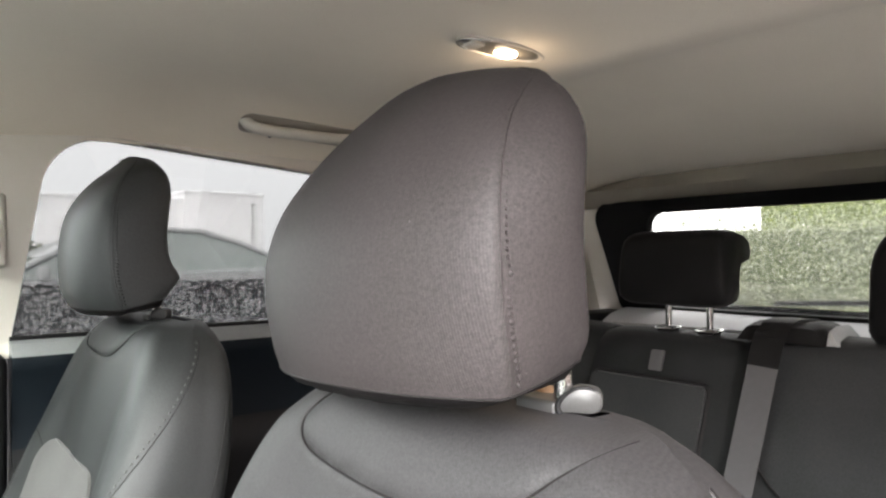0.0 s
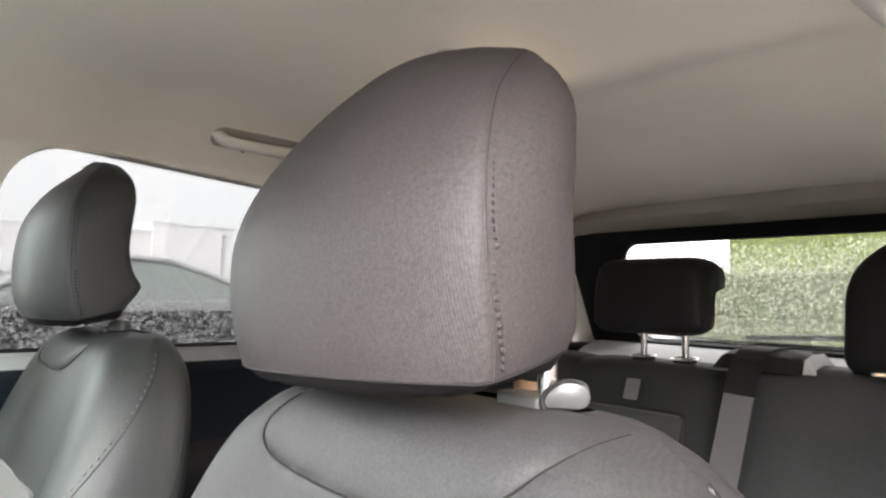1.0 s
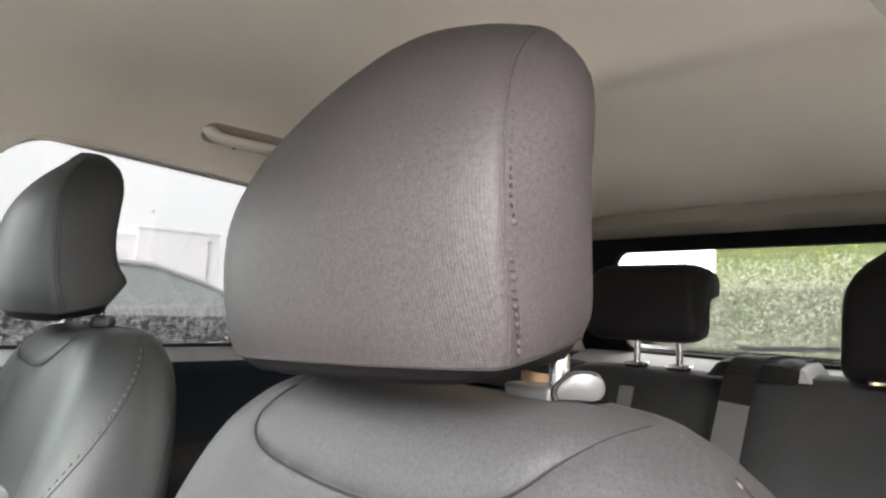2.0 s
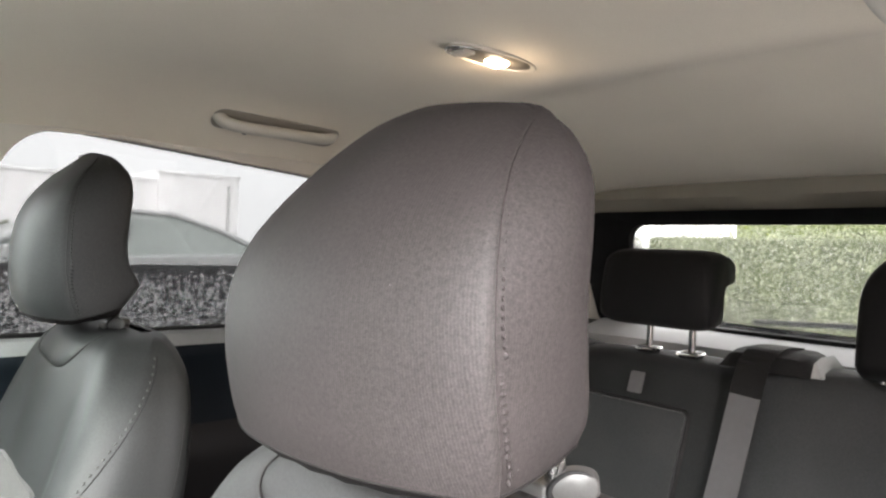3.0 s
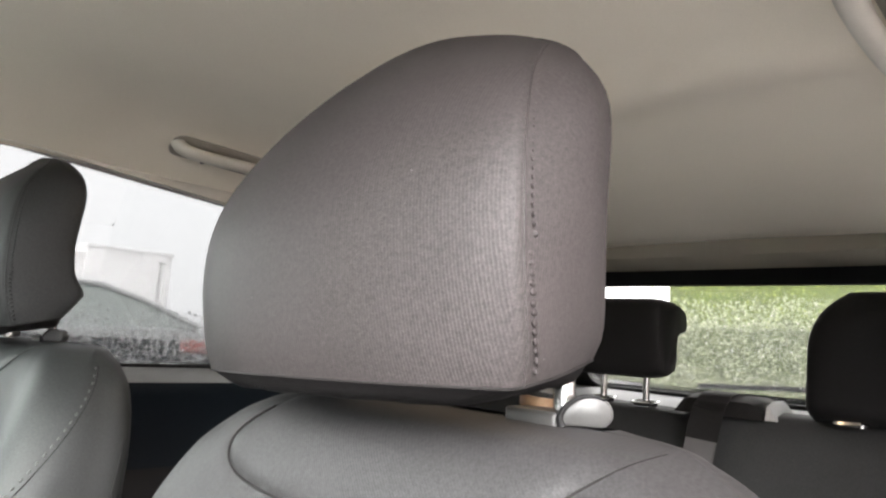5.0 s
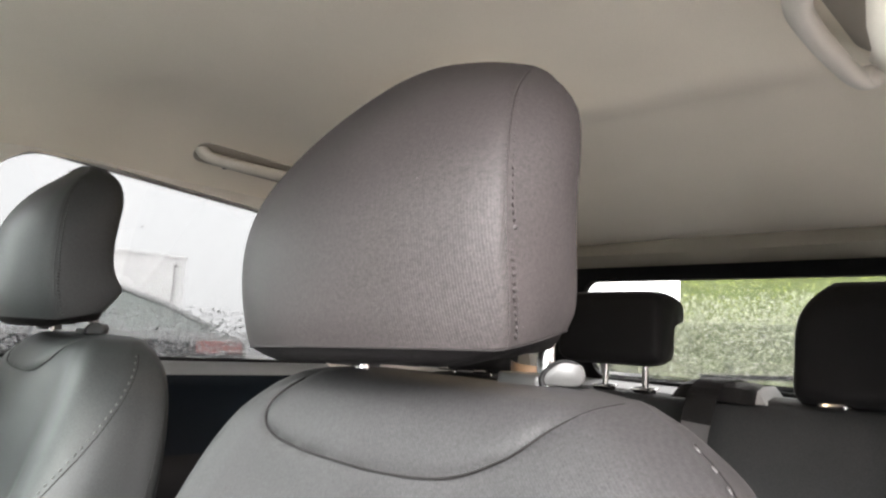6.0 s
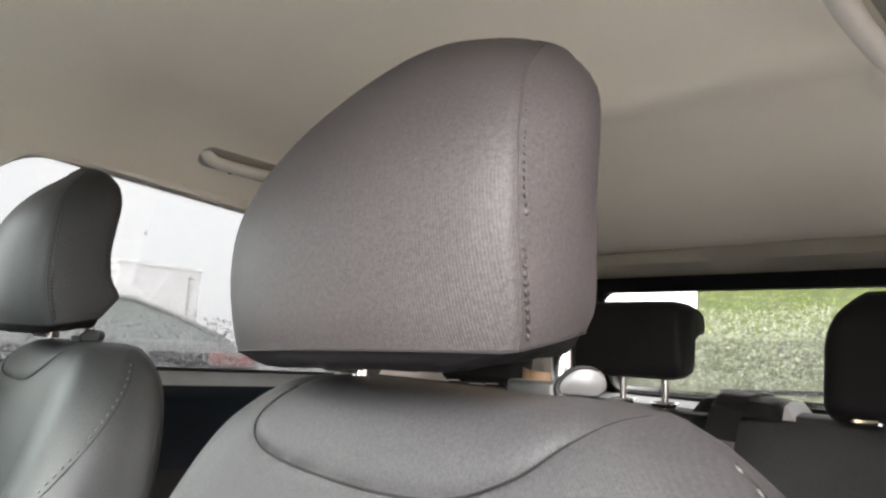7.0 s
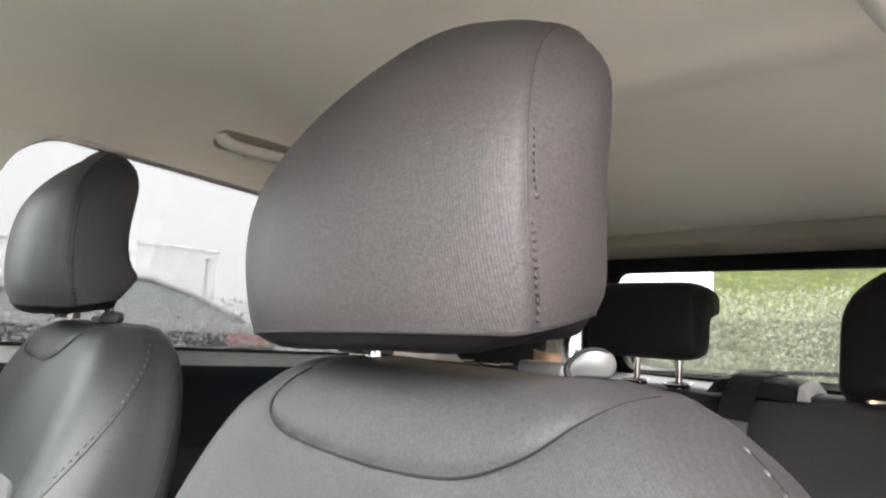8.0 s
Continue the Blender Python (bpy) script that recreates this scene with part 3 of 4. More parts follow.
def front_seat(at, shift, turn, roll, size, posts, shape, cloth, yoke, yoke_width, wide, label):
    s = thing("front_seat", label, "car seat", "front seats", at=at)
    ds = [0.0, 0.002] + [0.004 + 0.0025 * k for k in range(30)] + [0.085, 0.10, 0.12] + [0.16 + 0.04 * k for k in range(13)]
    # raised yoke panel under the headrest, a sunk welt round it
    line = spline([(-0.111, 0, -0.006), (-0.135, 0, -0.032), (-0.111, 0, -0.053), (-0.027, 0, -0.0575), (0.058, 0, -0.054), (0.103, 0, -0.038), (0.128, 0, -0.018), (0.144, 0, -0.004)], 90)
    line = [Vector((p.x * yoke_width + yoke, 0, p.z)) for p in line]
    def emboss(p):
        if p.z < -0.09 or abs(p.x) > 0.19 or p.y > table(SEAT, -p.z)[1] + 0.05:
            return 0.0
        near = min(line, key=lambda q: (q.x - p.x) ** 2 + (q.z - p.z) ** 2)
        r = math.hypot(near.x - p.x, near.z - p.z)
        fade = min(1.0, max(0.0, (0.150 * yoke_width - abs(p.x - yoke)) / 0.03))
        crossings = sum((a.x > p.x) != (b.x > p.x) and p.z > a.z + (b.z - a.z) * (p.x - a.x) / (b.x - a.x) for a, b in zip(line, line[1:]))
        inside = crossings % 2 == 1
        return fade * (-0.0026 * math.exp(-(r / 0.0030) ** 2) + (0.0022 * min(1.0, r / 0.012) if inside else 0.0))
    rings = []
    for d in ds:
        rings.append([p - Vector((0, emboss(p), 0)) for p in seat_ring(d, 0.0, 260)])
    back = part("backrest", loft(rings), cloth, s, angle=80)
    back.scale = (wide, 1, 1)
    line = [Vector((p.x, seat_front(p.x, -p.z) + 0.0003, p.z)) for p in line[3:-1]]
    part("welt", tube_bm(line, lambda f: 0.0009 if f < 0.75 else 0.0009 - 0.0022 * (f - 0.75), 6), PIPE, back)
    for sign in (-1, 1):
        def edge(d, k, du=0.0):
            # the stitched seam runs from the shoulder forward onto the bolster, the other down the flank
            f = min(1.0, max(0.0, (d - 0.015) / 0.24))
            u = 5.15 - 2.6 * f ** 0.85 if k == 0 else 6.0 - 0.9 * min(1.0, d / 0.4)
            w, fy, bo, by = table(SEAT, d)
            ctl = [(w * 0.45, fy + 0.004), (w * 0.72, fy - bo * 0.75 + 0.006), (w * 0.90, fy - bo + 0.014), (w * 0.995, fy - bo * 0.6 + 0.045), (w, (fy + by) / 2 + 0.01), (w * 0.95, by - 0.016), (w * 0.7, by)]
            p = spline([(cx, cy, -d) for cx, cy in ctl], 6 * 90 + 1)[round((u + du - 1) * 90)]
            return Vector((sign * p.x, p.y, p.z))
        for k in (0, 1):
            part("side_seam", tube_bm([edge(d, k) for d in np.linspace(0.022 if k == 0 else 0.10, 0.6, 70)], 0.0008, 5), PIPE, back)
        bm = bmesh.new()
        for k in range(64):
            d = 0.024 + 0.5 * k / 64
            p = edge(d, 0)
            ahead = (edge(d + 0.004, 0) - p).normalized()
            turn_to = ahead.to_track_quat("Z", "Y").to_matrix().to_4x4()
            bmesh.ops.create_icosphere(bm, subdivisions=1, radius=1, matrix=Matrix.Translation(edge(d, 0, -0.14)) @ turn_to @ Matrix.Diagonal((0.0013, 0.0013, 0.0027, 1)))
        part("stitching", bm, THREAD, back)
    for sign in (-1, 1):
        arc = [Vector((sign * (0.140 + 0.095 * f), seat_front(0.140 + 0.095 * f, 0.235 - 0.035 * math.sin(2.2 * f)), -0.235 + 0.035 * math.sin(2.2 * f))) for f in np.linspace(0, 1, 20)]
        part("bolster_seam", tube_bm(arc, 0.0009, 5), PIPE, back)
    # ribbed middle insert, low on the backrest
    out = round_rect(-0.165, -0.62, 0.128, -0.200, (0.01, 0.05, 0.04, 0.01), 6)
    def on(u, v, w):
        return (u, seat_front(u, -v) - 0.001 - w, v)
    part("insert", plate_bm(out, 0.005, on), INSERT, back, "lighter ribbed cloth insert")
    cush = [[(x, -0.10 - 0.50 * f, -0.62 - 0.02 * math.cos(3 * f) - 0.05 * f + zz) for x, zz in ((-0.25, -0.14), (-0.26, 0.0), (-0.22, 0.04), (-0.15, 0.015), (0, 0.01), (0.15, 0.015), (0.22, 0.04), (0.26, 0.0), (0.25, -0.14))] for f in np.linspace(0, 1, 9)]
    part("cushion", loft(cush), cloth, s)
    part("seat_base", box_bm((0.42, 0.42, 0.14), (0, -0.32, -0.79), 0.02), BLACK, s)
    h = headrest(s, shift, turn, roll, size, shape, COVER if cloth is SEATCLOTH else cloth)
    for lx, ly in posts:
        px, py = lx * size[0] + shift[0], ly * size[1]
        part("post", lathe_bm([(0.006, -0.046), (0.006, 0.006)], 16, Matrix.Translation((lx, ly, 0))), STEEL, h, "bright steel post")
        collar = part("post_guide", box_bm((0.034, 0.030, 0.010), (px - 0.013, py, 0.0020 if lx > 0 else 0.006), 0.0030), GREYP, back, "grey plastic post guide")
        if lx > 0:
            # lever-shaped release button: flat underside, rounded outer end, sloping brow
            out = spline2([(0.0, 0.0), (0.012, 0.0), (0.023, 0.0), (0.0275, 0.003), (0.0285, 0.008), (0.026, 0.0135), (0.019, 0.0155), (0.011, 0.0145), (0.004, 0.0095), (0.0, 0.004)], 40)
            face = Matrix.Translation((px + 0.004, py - 0.014, 0.0005)) @ pose(0, 0, 0, 0, 0, 38)
            grow = [(0.86, 0.0), (0.96, 0.0006), (1.0, 0.002), (1.0, 0.014)]
            rings = [[face @ Vector((0.014 + (u - 0.014) * g, w, 0.0075 + (v - 0.0075) * g)) for u, v in out] for g, w in grow]
            part("release_button", loft(rings), SATIN, collar, "rounded satin release button")
            part("button_rim", tube_bm([face @ Vector((u, 0.0004, v)) for u, v in spline2([(0.003, -0.0005), (0.0015, 0.004), (0.0045, 0.0098), (0.0115, 0.0148), (0.019, 0.0157), (0.024, 0.0142)], 20)], lambda f: 0.0022 * (1 - 0.75 * f), 8), BLACK, collar, "dark rim over the button")
            tag = [[(px - 0.040 + 0.026 * f, py + 0.012 - 0.010 * math.sin(2.6 * f), z) for z in (0.006, 0.0135 - 0.002 * f)] for f in np.linspace(0, 1, 9)]
            part("tag", loft([[(x, y, z) for x, y, z in r] + [(x, y + 0.0012, z) for x, y, z in r[::-1]] for r in tag]), COPPER, back, "small tan tag")
    return s


front_seat((0.364, 0.0, 1.175), (-0.020, -0.002, 0.0162), 0, -2.3, (1, 1, 1), ((-0.061, 0.060), (0.100, 0.081)), HR_NEAR, SEATCLOTH, 0.0, 1.0, 1.0, "charcoal cloth front seat beside the open door, headrest raised")
front_seat((-0.392, 0.0, 1.180), (-0.032, 0.0, 0.018), 0, 0, (0.97, 1.0, 1.14), ((-0.090, 0.055), (0.082, 0.062)), HR_FAR, COOL_LIT_CLOTH, -0.034, 0.84, 1.04, "charcoal cloth front passenger seat by the far door")


# ---- rear bench ----
def bench_y(z):
    return 0.955 - (1.12 - z) * 0.36


def bench_cushion(parent, name, x0, x1, ztop, material, bulge=0.02, label=""):
    rows = []
    n = 20
    for k in range(n + 1):
        x = x0 + (x1 - x0) * k / n
        e = abs(2 * k / n - 1)
        edge = bulge * (e ** 6)
        sec = [(-0.012 + edge, -0.012), (0.008 + edge, 0.0), (0.05, 0.006), (0.10, 0.0), (0.115, -0.02)]
        ring = [(x, bench_y(ztop) + dy, ztop + dz - 0.008 * e ** 4) for dy, dz in sec]
        ring = [(x, bench_y(ztop - 0.04) - 0.014 + edge, ztop - 0.04)] + ring
        for d in (0.12, 0.25, 0.40, 0.55):
            ring.insert(0, (x, bench_y(ztop - d) - 0.016 + edge, ztop - d))
        ring.append((x, bench_y(ztop - 0.55) + 0.10, ztop - 0.55))
        rows.append(ring)
    return part(name, loft(rows), material, parent, label)


def rear_bench():
    b = thing("rear_bench", "dark cloth rear bench with folding centre armrest", "rear seat")
    bench_cushion(b, "backrest", -0.60, -0.215, 1.118, REAR_MID)
    mid = bench_cushion(b, "centre_backrest", -0.21, 0.128, 1.116, REAR_MID, 0.006)
    bench_cushion(b, "backrest", 0.135, 0.60, 1.128, REAR_GREY)
    out = round_rect(-0.192, 0.60, 0.064, 1.032, 0.012, 5)
    arm = part("armrest", plate_bm(out, 0.012, lambda u, v, w: (u, bench_y(v) - 0.018 - w, v)), REAR_GREY, mid, "folded-up dark grey armrest")
    part("gap", tube_bm([(u, bench_y(v) - 0.018, v) for u, v in out], 0.0055, 5, True), BLACK, arm)
    part("pull_strap", plate_bm(round_rect(-0.066, 1.048, -0.036, 1.086, 0.003, 3), 0.003, lambda u, v, w: (u, bench_y(v) - 0.02 - w, v)), BELT, mid, "grey pull strap")
    part("seam", tube_bm([(x, bench_y(z) - 0.0165, z) for x, z in spline2([(0.150, 0.945), (0.185, 0.905), (0.235, 0.865), (0.30, 0.80)], 20)], 0.0022, 6), BLACK, b)
    part("insert", plate_bm(round_rect(0.27, 0.62, 0.48, 0.875, (0.01, 0.06, 0.06, 0.01), 6), 0.006, lambda u, v, w: (u, bench_y(v) - 0.015 - w, v)), INSERT, b, "lighter cloth insert")
    part("seat_cushion", box_bm((1.2, 0.5, 0.16), (0, 0.50, 0.66), 0.05), REAR, b)
    for px in (-0.063, 0.027):
        guide = part("post_guide", box_bm((0.036, 0.030, 0.010), (px, 0.972, 1.124), 0.004), BLACK, mid)
        part("rim", tube_bm([(px + u, 0.972 + v, 1.127 + 0.08 * v) for u, v in round_rect(-0.021, -0.017, 0.021, 0.017, 0.005, 3)], 0.0022, 6, True), STEEL, guide, "bright steel rim")
    # black hood where the middle belt comes over the backrest
    hood = [[(0.098 + 0.150 * f, 1.00 + dy, 1.120 + dz * (1 - 0.9 * abs(2 * f - 1) ** 9)) for dy, dz in ((-0.06, 0.0), (-0.05, 0.026), (-0.02, 0.034), (0.04, 0.034), (0.06, 0.0))] for f in np.linspace(0, 1, 13)]
    part("belt_hood", loft(hood), REAR, b)
    part("hood_end", loft([[(0.249 + 0.005 * k + (0.013 if j in (0, 4) else 0.0) * k, y, z * (1 - 0.12 * k) + 1.121) for j, (y, z) in enumerate(((0.945, 0.0), (0.955, 0.022), (0.985, 0.030), (1.035, 0.030), (1.055, 0.0)))] for k in (0, 1)]), SILL, b, "pale grey end of the belt hood")
    return b


rear_bench()


def middle_belt():
    s = thing("seat_belt", "grey woven middle seat belt hanging over the bench", "seat belt")
    path = [(0.175, 1.04, 1.154), (0.170, 0.98, 1.1565), (0.168, 0.942, 1.146), (0.166, 0.912, 1.11), (0.156, 0.858, 0.95), (0.150, 0.812, 0.83), (0.142, 0.75, 0.68)]
    pts = spline(path, 40)
    rings = []
    for i, p in enumerate(pts):
        d = (pts[min(i + 1, 39)] - pts[max(i - 1, 0)]).normalized()
        a = Vector((1, 0, 0))
        a = (a - d * a.dot(d)).normalized() * 0.026
        n = d.cross(a).normalized() * 0.0008
        rings.append([p - a - n, p + a - n, p + a + n, p - a + n])
    part("webbing", loft(rings[19:]), BELT, s)
    part("belt_sleeve", loft([[Vector(q) + (Vector(q) - pts[i]) * 0.06 + Vector((0, -0.0015 if j < 2 else 0.001, 0.0012)) for j, q in enumerate(r)] for i, r in enumerate(rings[:22])]), REAR, s, "black sleeve on the upper belt")


middle_belt()


def comma_headrest(at, label):
    """Low middle headrest whose top curls backwards."""
    h = thing("rear_headrest", label, "headrest", "rear headrests", at=at)
    prof = [(-0.035, 0.012), (-0.040, 0.05), (-0.036, 0.10), (-0.026, 0.128), (0.0, 0.137), (0.05, 0.136), (0.085, 0.126), (0.092, 0.108), (0.086, 0.088), (0.066, 0.082), (0.045, 0.074), (0.036, 0.05), (0.030, 0.018), (0.015, 0.002), (-0.018, 0.0)]
    rings = []
    for k in range(29):
        f = -1 + 2 * k / 28
        w = 0.114 * f - 0.016
        sh = (1 - abs(f) ** 9 * 0.16)
        cy, cz = 0.0, 0.07
        rings.append([(w * (1 - 0.04 * (p.z - 0.07) / 0.07), cy + (p.y - cy) * sh, cz - 0.002 + (p.z - cz) * sh * 1.09) for p in spline([(0, y, z) for y, z in prof], 44, True)])
    part("pad", loft(rings), REAR, h, angle=70)
    for px in (-0.035, 0.055):
        part("post", lathe_bm([(0.0066, -0.065), (0.0066, 0.01)], 14, Matrix.Translation((px, 0.0, 0))), STEEL, h, "bright steel post")


comma_headrest((-0.028, 0.975, 1.180), "black cloth middle headrest with curled top on steel posts")


def side_headrest(at):
    h = thing("rear_headrest", "large black cloth outer rear headrest", "headrest", "rear headrests", at=at)
    rings = []
    for v in np.linspace(0, 1, 22):
        z = 0.203 * v
        w = 0.128 * (1 - max(0, (v - 0.45) / 0.55) ** 3.0 * 0.45) * (1 - max(0, (0.12 - v) / 0.12) ** 2 * 0.08)
        t = 0.045 * (1 - max(0, (v - 0.75) / 0.25) ** 2 * 0.75) * (1 - max(0, (0.1 - v) / 0.1) ** 2 * 0.5)
        c = 0.02 * v
        rings.append([(w * math.copysign(abs(math.cos(a)) ** 0.5, math.cos(a)), c + t * math.copysign(abs(math.sin(a)) ** 0.7, math.sin(a)), z) for a in (2 * math.pi * (k + 0.5) / 48 for k in range(48))])
    part("pad", loft(rings), REAR, h, angle=80)
    for px in (-0.06, 0.06):
        part("post", lathe_bm([(0.0055, -0.02), (0.0055, 0.01)], 14, Matrix.Translation((px, 0.005, 0))), STEEL, h, "bright steel post")
        part("post_guide", tube_bm([(px + u, v, 0.001) for u, v in round_rect(-0.021, -0.036, 0.021, 0.012, 0.006, 3)], 0.0042, 6, True), STEEL, h, "bright steel post guide")


side_headrest((0.432, 0.975, 1.130))
side_headrest((-0.44, 0.975, 1.130))


# ---- roof fittings ----
def grab_handle(x, y0, z, sign):
    g = thing("grab_handle", "pale plastic grab handle on the roof rail", "grab handle", "grab handles")
    path = spline([(x + sign * 0.010, y0 + 0.004, z + 0.020), (x - sign * 0.002, y0 + 0.004, z + 0.004), (x - sign * 0.012, y0 + 0.030, z - 0.006), (x - sign * 0.015, y0 + 0.125, z - 0.008), (x - sign * 0.012, y0 + 0.215, z - 0.006), (x - sign * 0.002, y0 + 0.240, z + 0.004), (x + sign * 0.010, y0 + 0.240, z + 0.020)], 44)
    rings = []
    for i, p in enumerate(path):
        d = (path[min(i + 1, 43)] - path[max(i - 1, 0)]).normalized()
        up = Vector((sign * 0.5, 0, 0.87))
        up = (up - d * up.dot(d)).normalized()
        s = d.cross(up)
        f = abs(2 * i / 43 - 1)
        fat = 1.0 + 0.6 * f ** 4
        rings.append([p + up * 0.0105 * fat * math.cos(a) + s * 0.0125 * fat * math.sin(a) for a in (2 * math.pi * k / 16 for k in range(16))])
    part("grip", loft(rings), HANDLE, g)
    part("foot", box_bm((0.020, 0.034, 0.018), (x - sign * 0.006, y0 + 0.222, z - 0.004), 0.007), HANDLE, g)
    if sign < 0:
        part("screw_cap", lathe_bm([(0.001, -0.006), (0.004, -0.005), (0.0045, 0.004)], 12, Matrix.Translation((x - sign * 0.003, y0 + 0.048, z - 0.013))), GREYP, g)
    # flat darker plate: the shadow round the grip is put into its colour
    part("recess_shade", plate_bm(round_rect(y0 - 0.012, -0.025, y0 + 0.254, 0.022, 0.02, 5), 0.004, lambda u, v, w: (x + sign * (0.004 + v), u, liner_z(x + sign * (0.004 + v), u) - 0.0012 + w)), RECESS_SHADE, g, "flat plate coloured as the shaded recess behind the grip")


grab_handle(-0.545, 0.285, 1.529, -1)
grab_handle(0.535, 0.288, 1.503, 1)


def dome_lamp():
    z = liner_z(0, 0.46)
    d = thing("dome_lamp", "oval rear dome lamp, lit warm, in pale frame", "dome lamp", at=(0.0, 0.455, z))
    n = 40
    el = lambda a, b, zz: [(a * math.cos(2 * math.pi * k / n), b * math.sin(2 * math.pi * k / n), zz) for k in range(n)]
    part("bezel", loft([el(0.032, 0.086, 0.004), el(0.031, 0.084, -0.003), el(0.029, 0.081, -0.004), el(0.027, 0.078, -0.002), el(0.026, 0.076, 0.002)]), TRIM, d)
    part("reflector", loft([el(0.0265, 0.077, 0.0), el(0.024, 0.070, -0.003), el(0.016, 0.050, -0.005), el(0.001, 0.002, -0.0055)]), LAMPGREY, d, "smoky translucent lamp cover")
    part("bulb_lens", loft([el(0.001, 0.001, -0.0115), el(0.008, 0.010, -0.011), el(0.013, 0.018, -0.008), el(0.015, 0.021, -0.003)]), BULB, d, "glowing warm lens").location = (0, 0.006, 0)
    tip = [(0.0315 * math.cos(a), 0.085 * math.sin(a), -0.003) for a in np.linspace(math.radians(215), math.radians(325), 16)]
    part("chrome_edge", tube_bm(tip, lambda f: 0.0008 + 0.0020 * math.sin(math.pi * f), 8), STEEL, d, "bright chrome edge at the lamp's end")
    part("switch", box_bm((0.026, 0.022, 0.006), (0, -0.058, -0.005), 0.002), HANDLE, d)
    lamp = new("dome_light", bpy.data.lights.new("dome_light", "POINT"))
    lamp.data.energy, lamp.data.color, lamp.data.shadow_soft_size = 0.008, (1.0, 0.78, 0.52), 0.012
    lamp.location = (0.0, 0.47, z - 0.03)


dome_lamp()


def belt_anchor(sign, y, z):
    x = wall_x(z) - 0.004
    a = thing("belt_anchor", "pale plastic seat belt height adjuster on the pillar", "belt anchor", "belt anchors", at=(sign * x, y, z))
    part("slide_cover", box_bm((0.03, 0.05, 0.13), (0, 0, 0), 0.012), TRIM, a)
    part("bolt_cap", lathe_bm([(0.002, 0.0), (0.016, 0.001), (0.018, 0.010), (0.012, 0.016), (0.002, 0.018)], 20, Matrix.Translation((-sign * 0.012, 0, -0.02)) @ pose(0, 0, 0, 0, -90 * sign, 0)), HANDLE, a)


belt_anchor(-1, -0.125, 1.32)


# ---- outside ----
ASPHALT = mat("wet_grey_paving", (0.22, 0.216, 0.212), 0.4, 0.2, 3, 90, 0.4)
LEAF_HI = mat("bright_leaf", (0.11, 0.145, 0.016), 0.5, 0.3, 2, 30, 0.0, tint=(0.19, 0.225, 0.03))
LEAF = mat("hedge_leaf", (0.068, 0.084, 0.044), 0.5, 0.35, 6, 60, 0.0, tint=(0.16, 0.175, 0.11))
PALEWALL = mat("pale_wall_coat", (0.86, 0.86, 0.86), 0.9, 0.05, 2, 60, 0.1)
CARGLASS = mat("greenish_car_glass", (0.26, 0.29, 0.275), 0.10, 0.05, 3, 50, 0.0, coat=0.3)
GREYCAR = mat("wet_silver_paint", (0.36, 0.37, 0.37), 0.3, 0.06, 4, 100, 0.0, coat=0.6)
POSTGREY = mat("weathered_grey_post", (0.50, 0.50, 0.50), 0.6, 0.1, 12, 200, 0.1)
RED = mat("red_lamp_plastic", (0.30, 0.10, 0.09), 0.4, 0.1, 20, 200, 0.0)


def ground():
    tagged(part("ground", box_bm((400, 400, 0.1), (0, 0, -0.05), 0), ASPHALT, smooth=False), "wet grey asphalt car park", "ground", kind="structure")


ground()


# greens of the filler boxes, darkened for the shade between leaves
HEDGE_SHADE = mat("shaded_hedge_inside", (0.052, 0.065, 0.028), 0.8, 0.5, 8, 60, 0.3)
HEDGE_FRESH_SHADE = mat("shaded_fresh_hedge_inside", (0.055, 0.075, 0.014), 0.8, 0.5, 8, 60, 0.3)


def hedge(name, x0, x1, y0, y1, h, count, label, material):
    rng = random.Random(5)
    verts, faces = [], []
    for i in range(count):
        x, y = rng.uniform(x0, x1), y0 + (y1 - y0) * rng.random() ** 2
        top = h * (0.93 + 0.07 * noise.noise((x * 1.3, y, 3)))
        z = top * rng.random() ** 0.8
        if rng.random() < 0.12:
            z = top + rng.uniform(-0.05, 0.18)
        n = Vector((rng.gauss(0, 1), rng.gauss(-0.4, 1), rng.gauss(0.6, 1))).normalized()
        a = n.orthogonal().normalized()
        b = n.cross(a)
        q = rng.uniform(0, 6.28)
        a, b = a * math.cos(q) + b * math.sin(q), b * math.cos(q) - a * math.sin(q)
        L = rng.uniform(0.009, 0.018)
        c = Vector((x, y, z))
        k = len(verts)
        verts += [c - a * L, c - b * L * 0.42, c + a * L + n * L * 0.2, c + b * L * 0.42]
        faces.append((k, k + 1, k + 2, k + 3))
    me = bpy.data.meshes.new(name)
    me.from_pydata([tuple(v) for v in verts], [], faces)
    me.materials.append(material)
    ob = new(name, me)
    tagged(ob, label, "hedge", kind="stuff")
    core = part("hedge_core", box_bm((x1 - x0 - 0.2, max(0.1, (y1 - y0) * 0.5), h * 0.93), ((x0 + x1) / 2, y0 + (y1 - y0) * 0.6, h * 0.465), 0.05), HEDGE_SHADE if material is LEAF else HEDGE_FRESH_SHADE, ob)


hedge("hedge", -3.1, 6.0, 5.2, 6.2, 1.60, 130000, "clipped grey-green hedge behind the car", LEAF)
hedge("hedge", -3.0, 7.0, 6.7, 7.8, 3.2, 45000, "taller yellow-green hedge behind the first", LEAF_HI)


def building():
    b = thing("building", "pale rendered building across the car park", "building", at=(-26, 6.0, 0))
    part("wall", box_bm((6, 5.6, 3.2), (0, -1.4, 1.6), 0.02), PALEWALL, b, "lower wing")
    part("wall", box_bm((6, 2.8, 3.5), (0.2, 2.8, 1.75), 0.02), PALEWALL, b, "taller end block")
    part("roof", box_bm((6.1, 5.7, 0.12), (0, -1.4, 3.24), 0.03), PALEWALL, b)
    part("roof", box_bm((6.1, 2.9, 0.12), (0.2, 2.8, 3.54), 0.03), PALEWALL, b)


building()


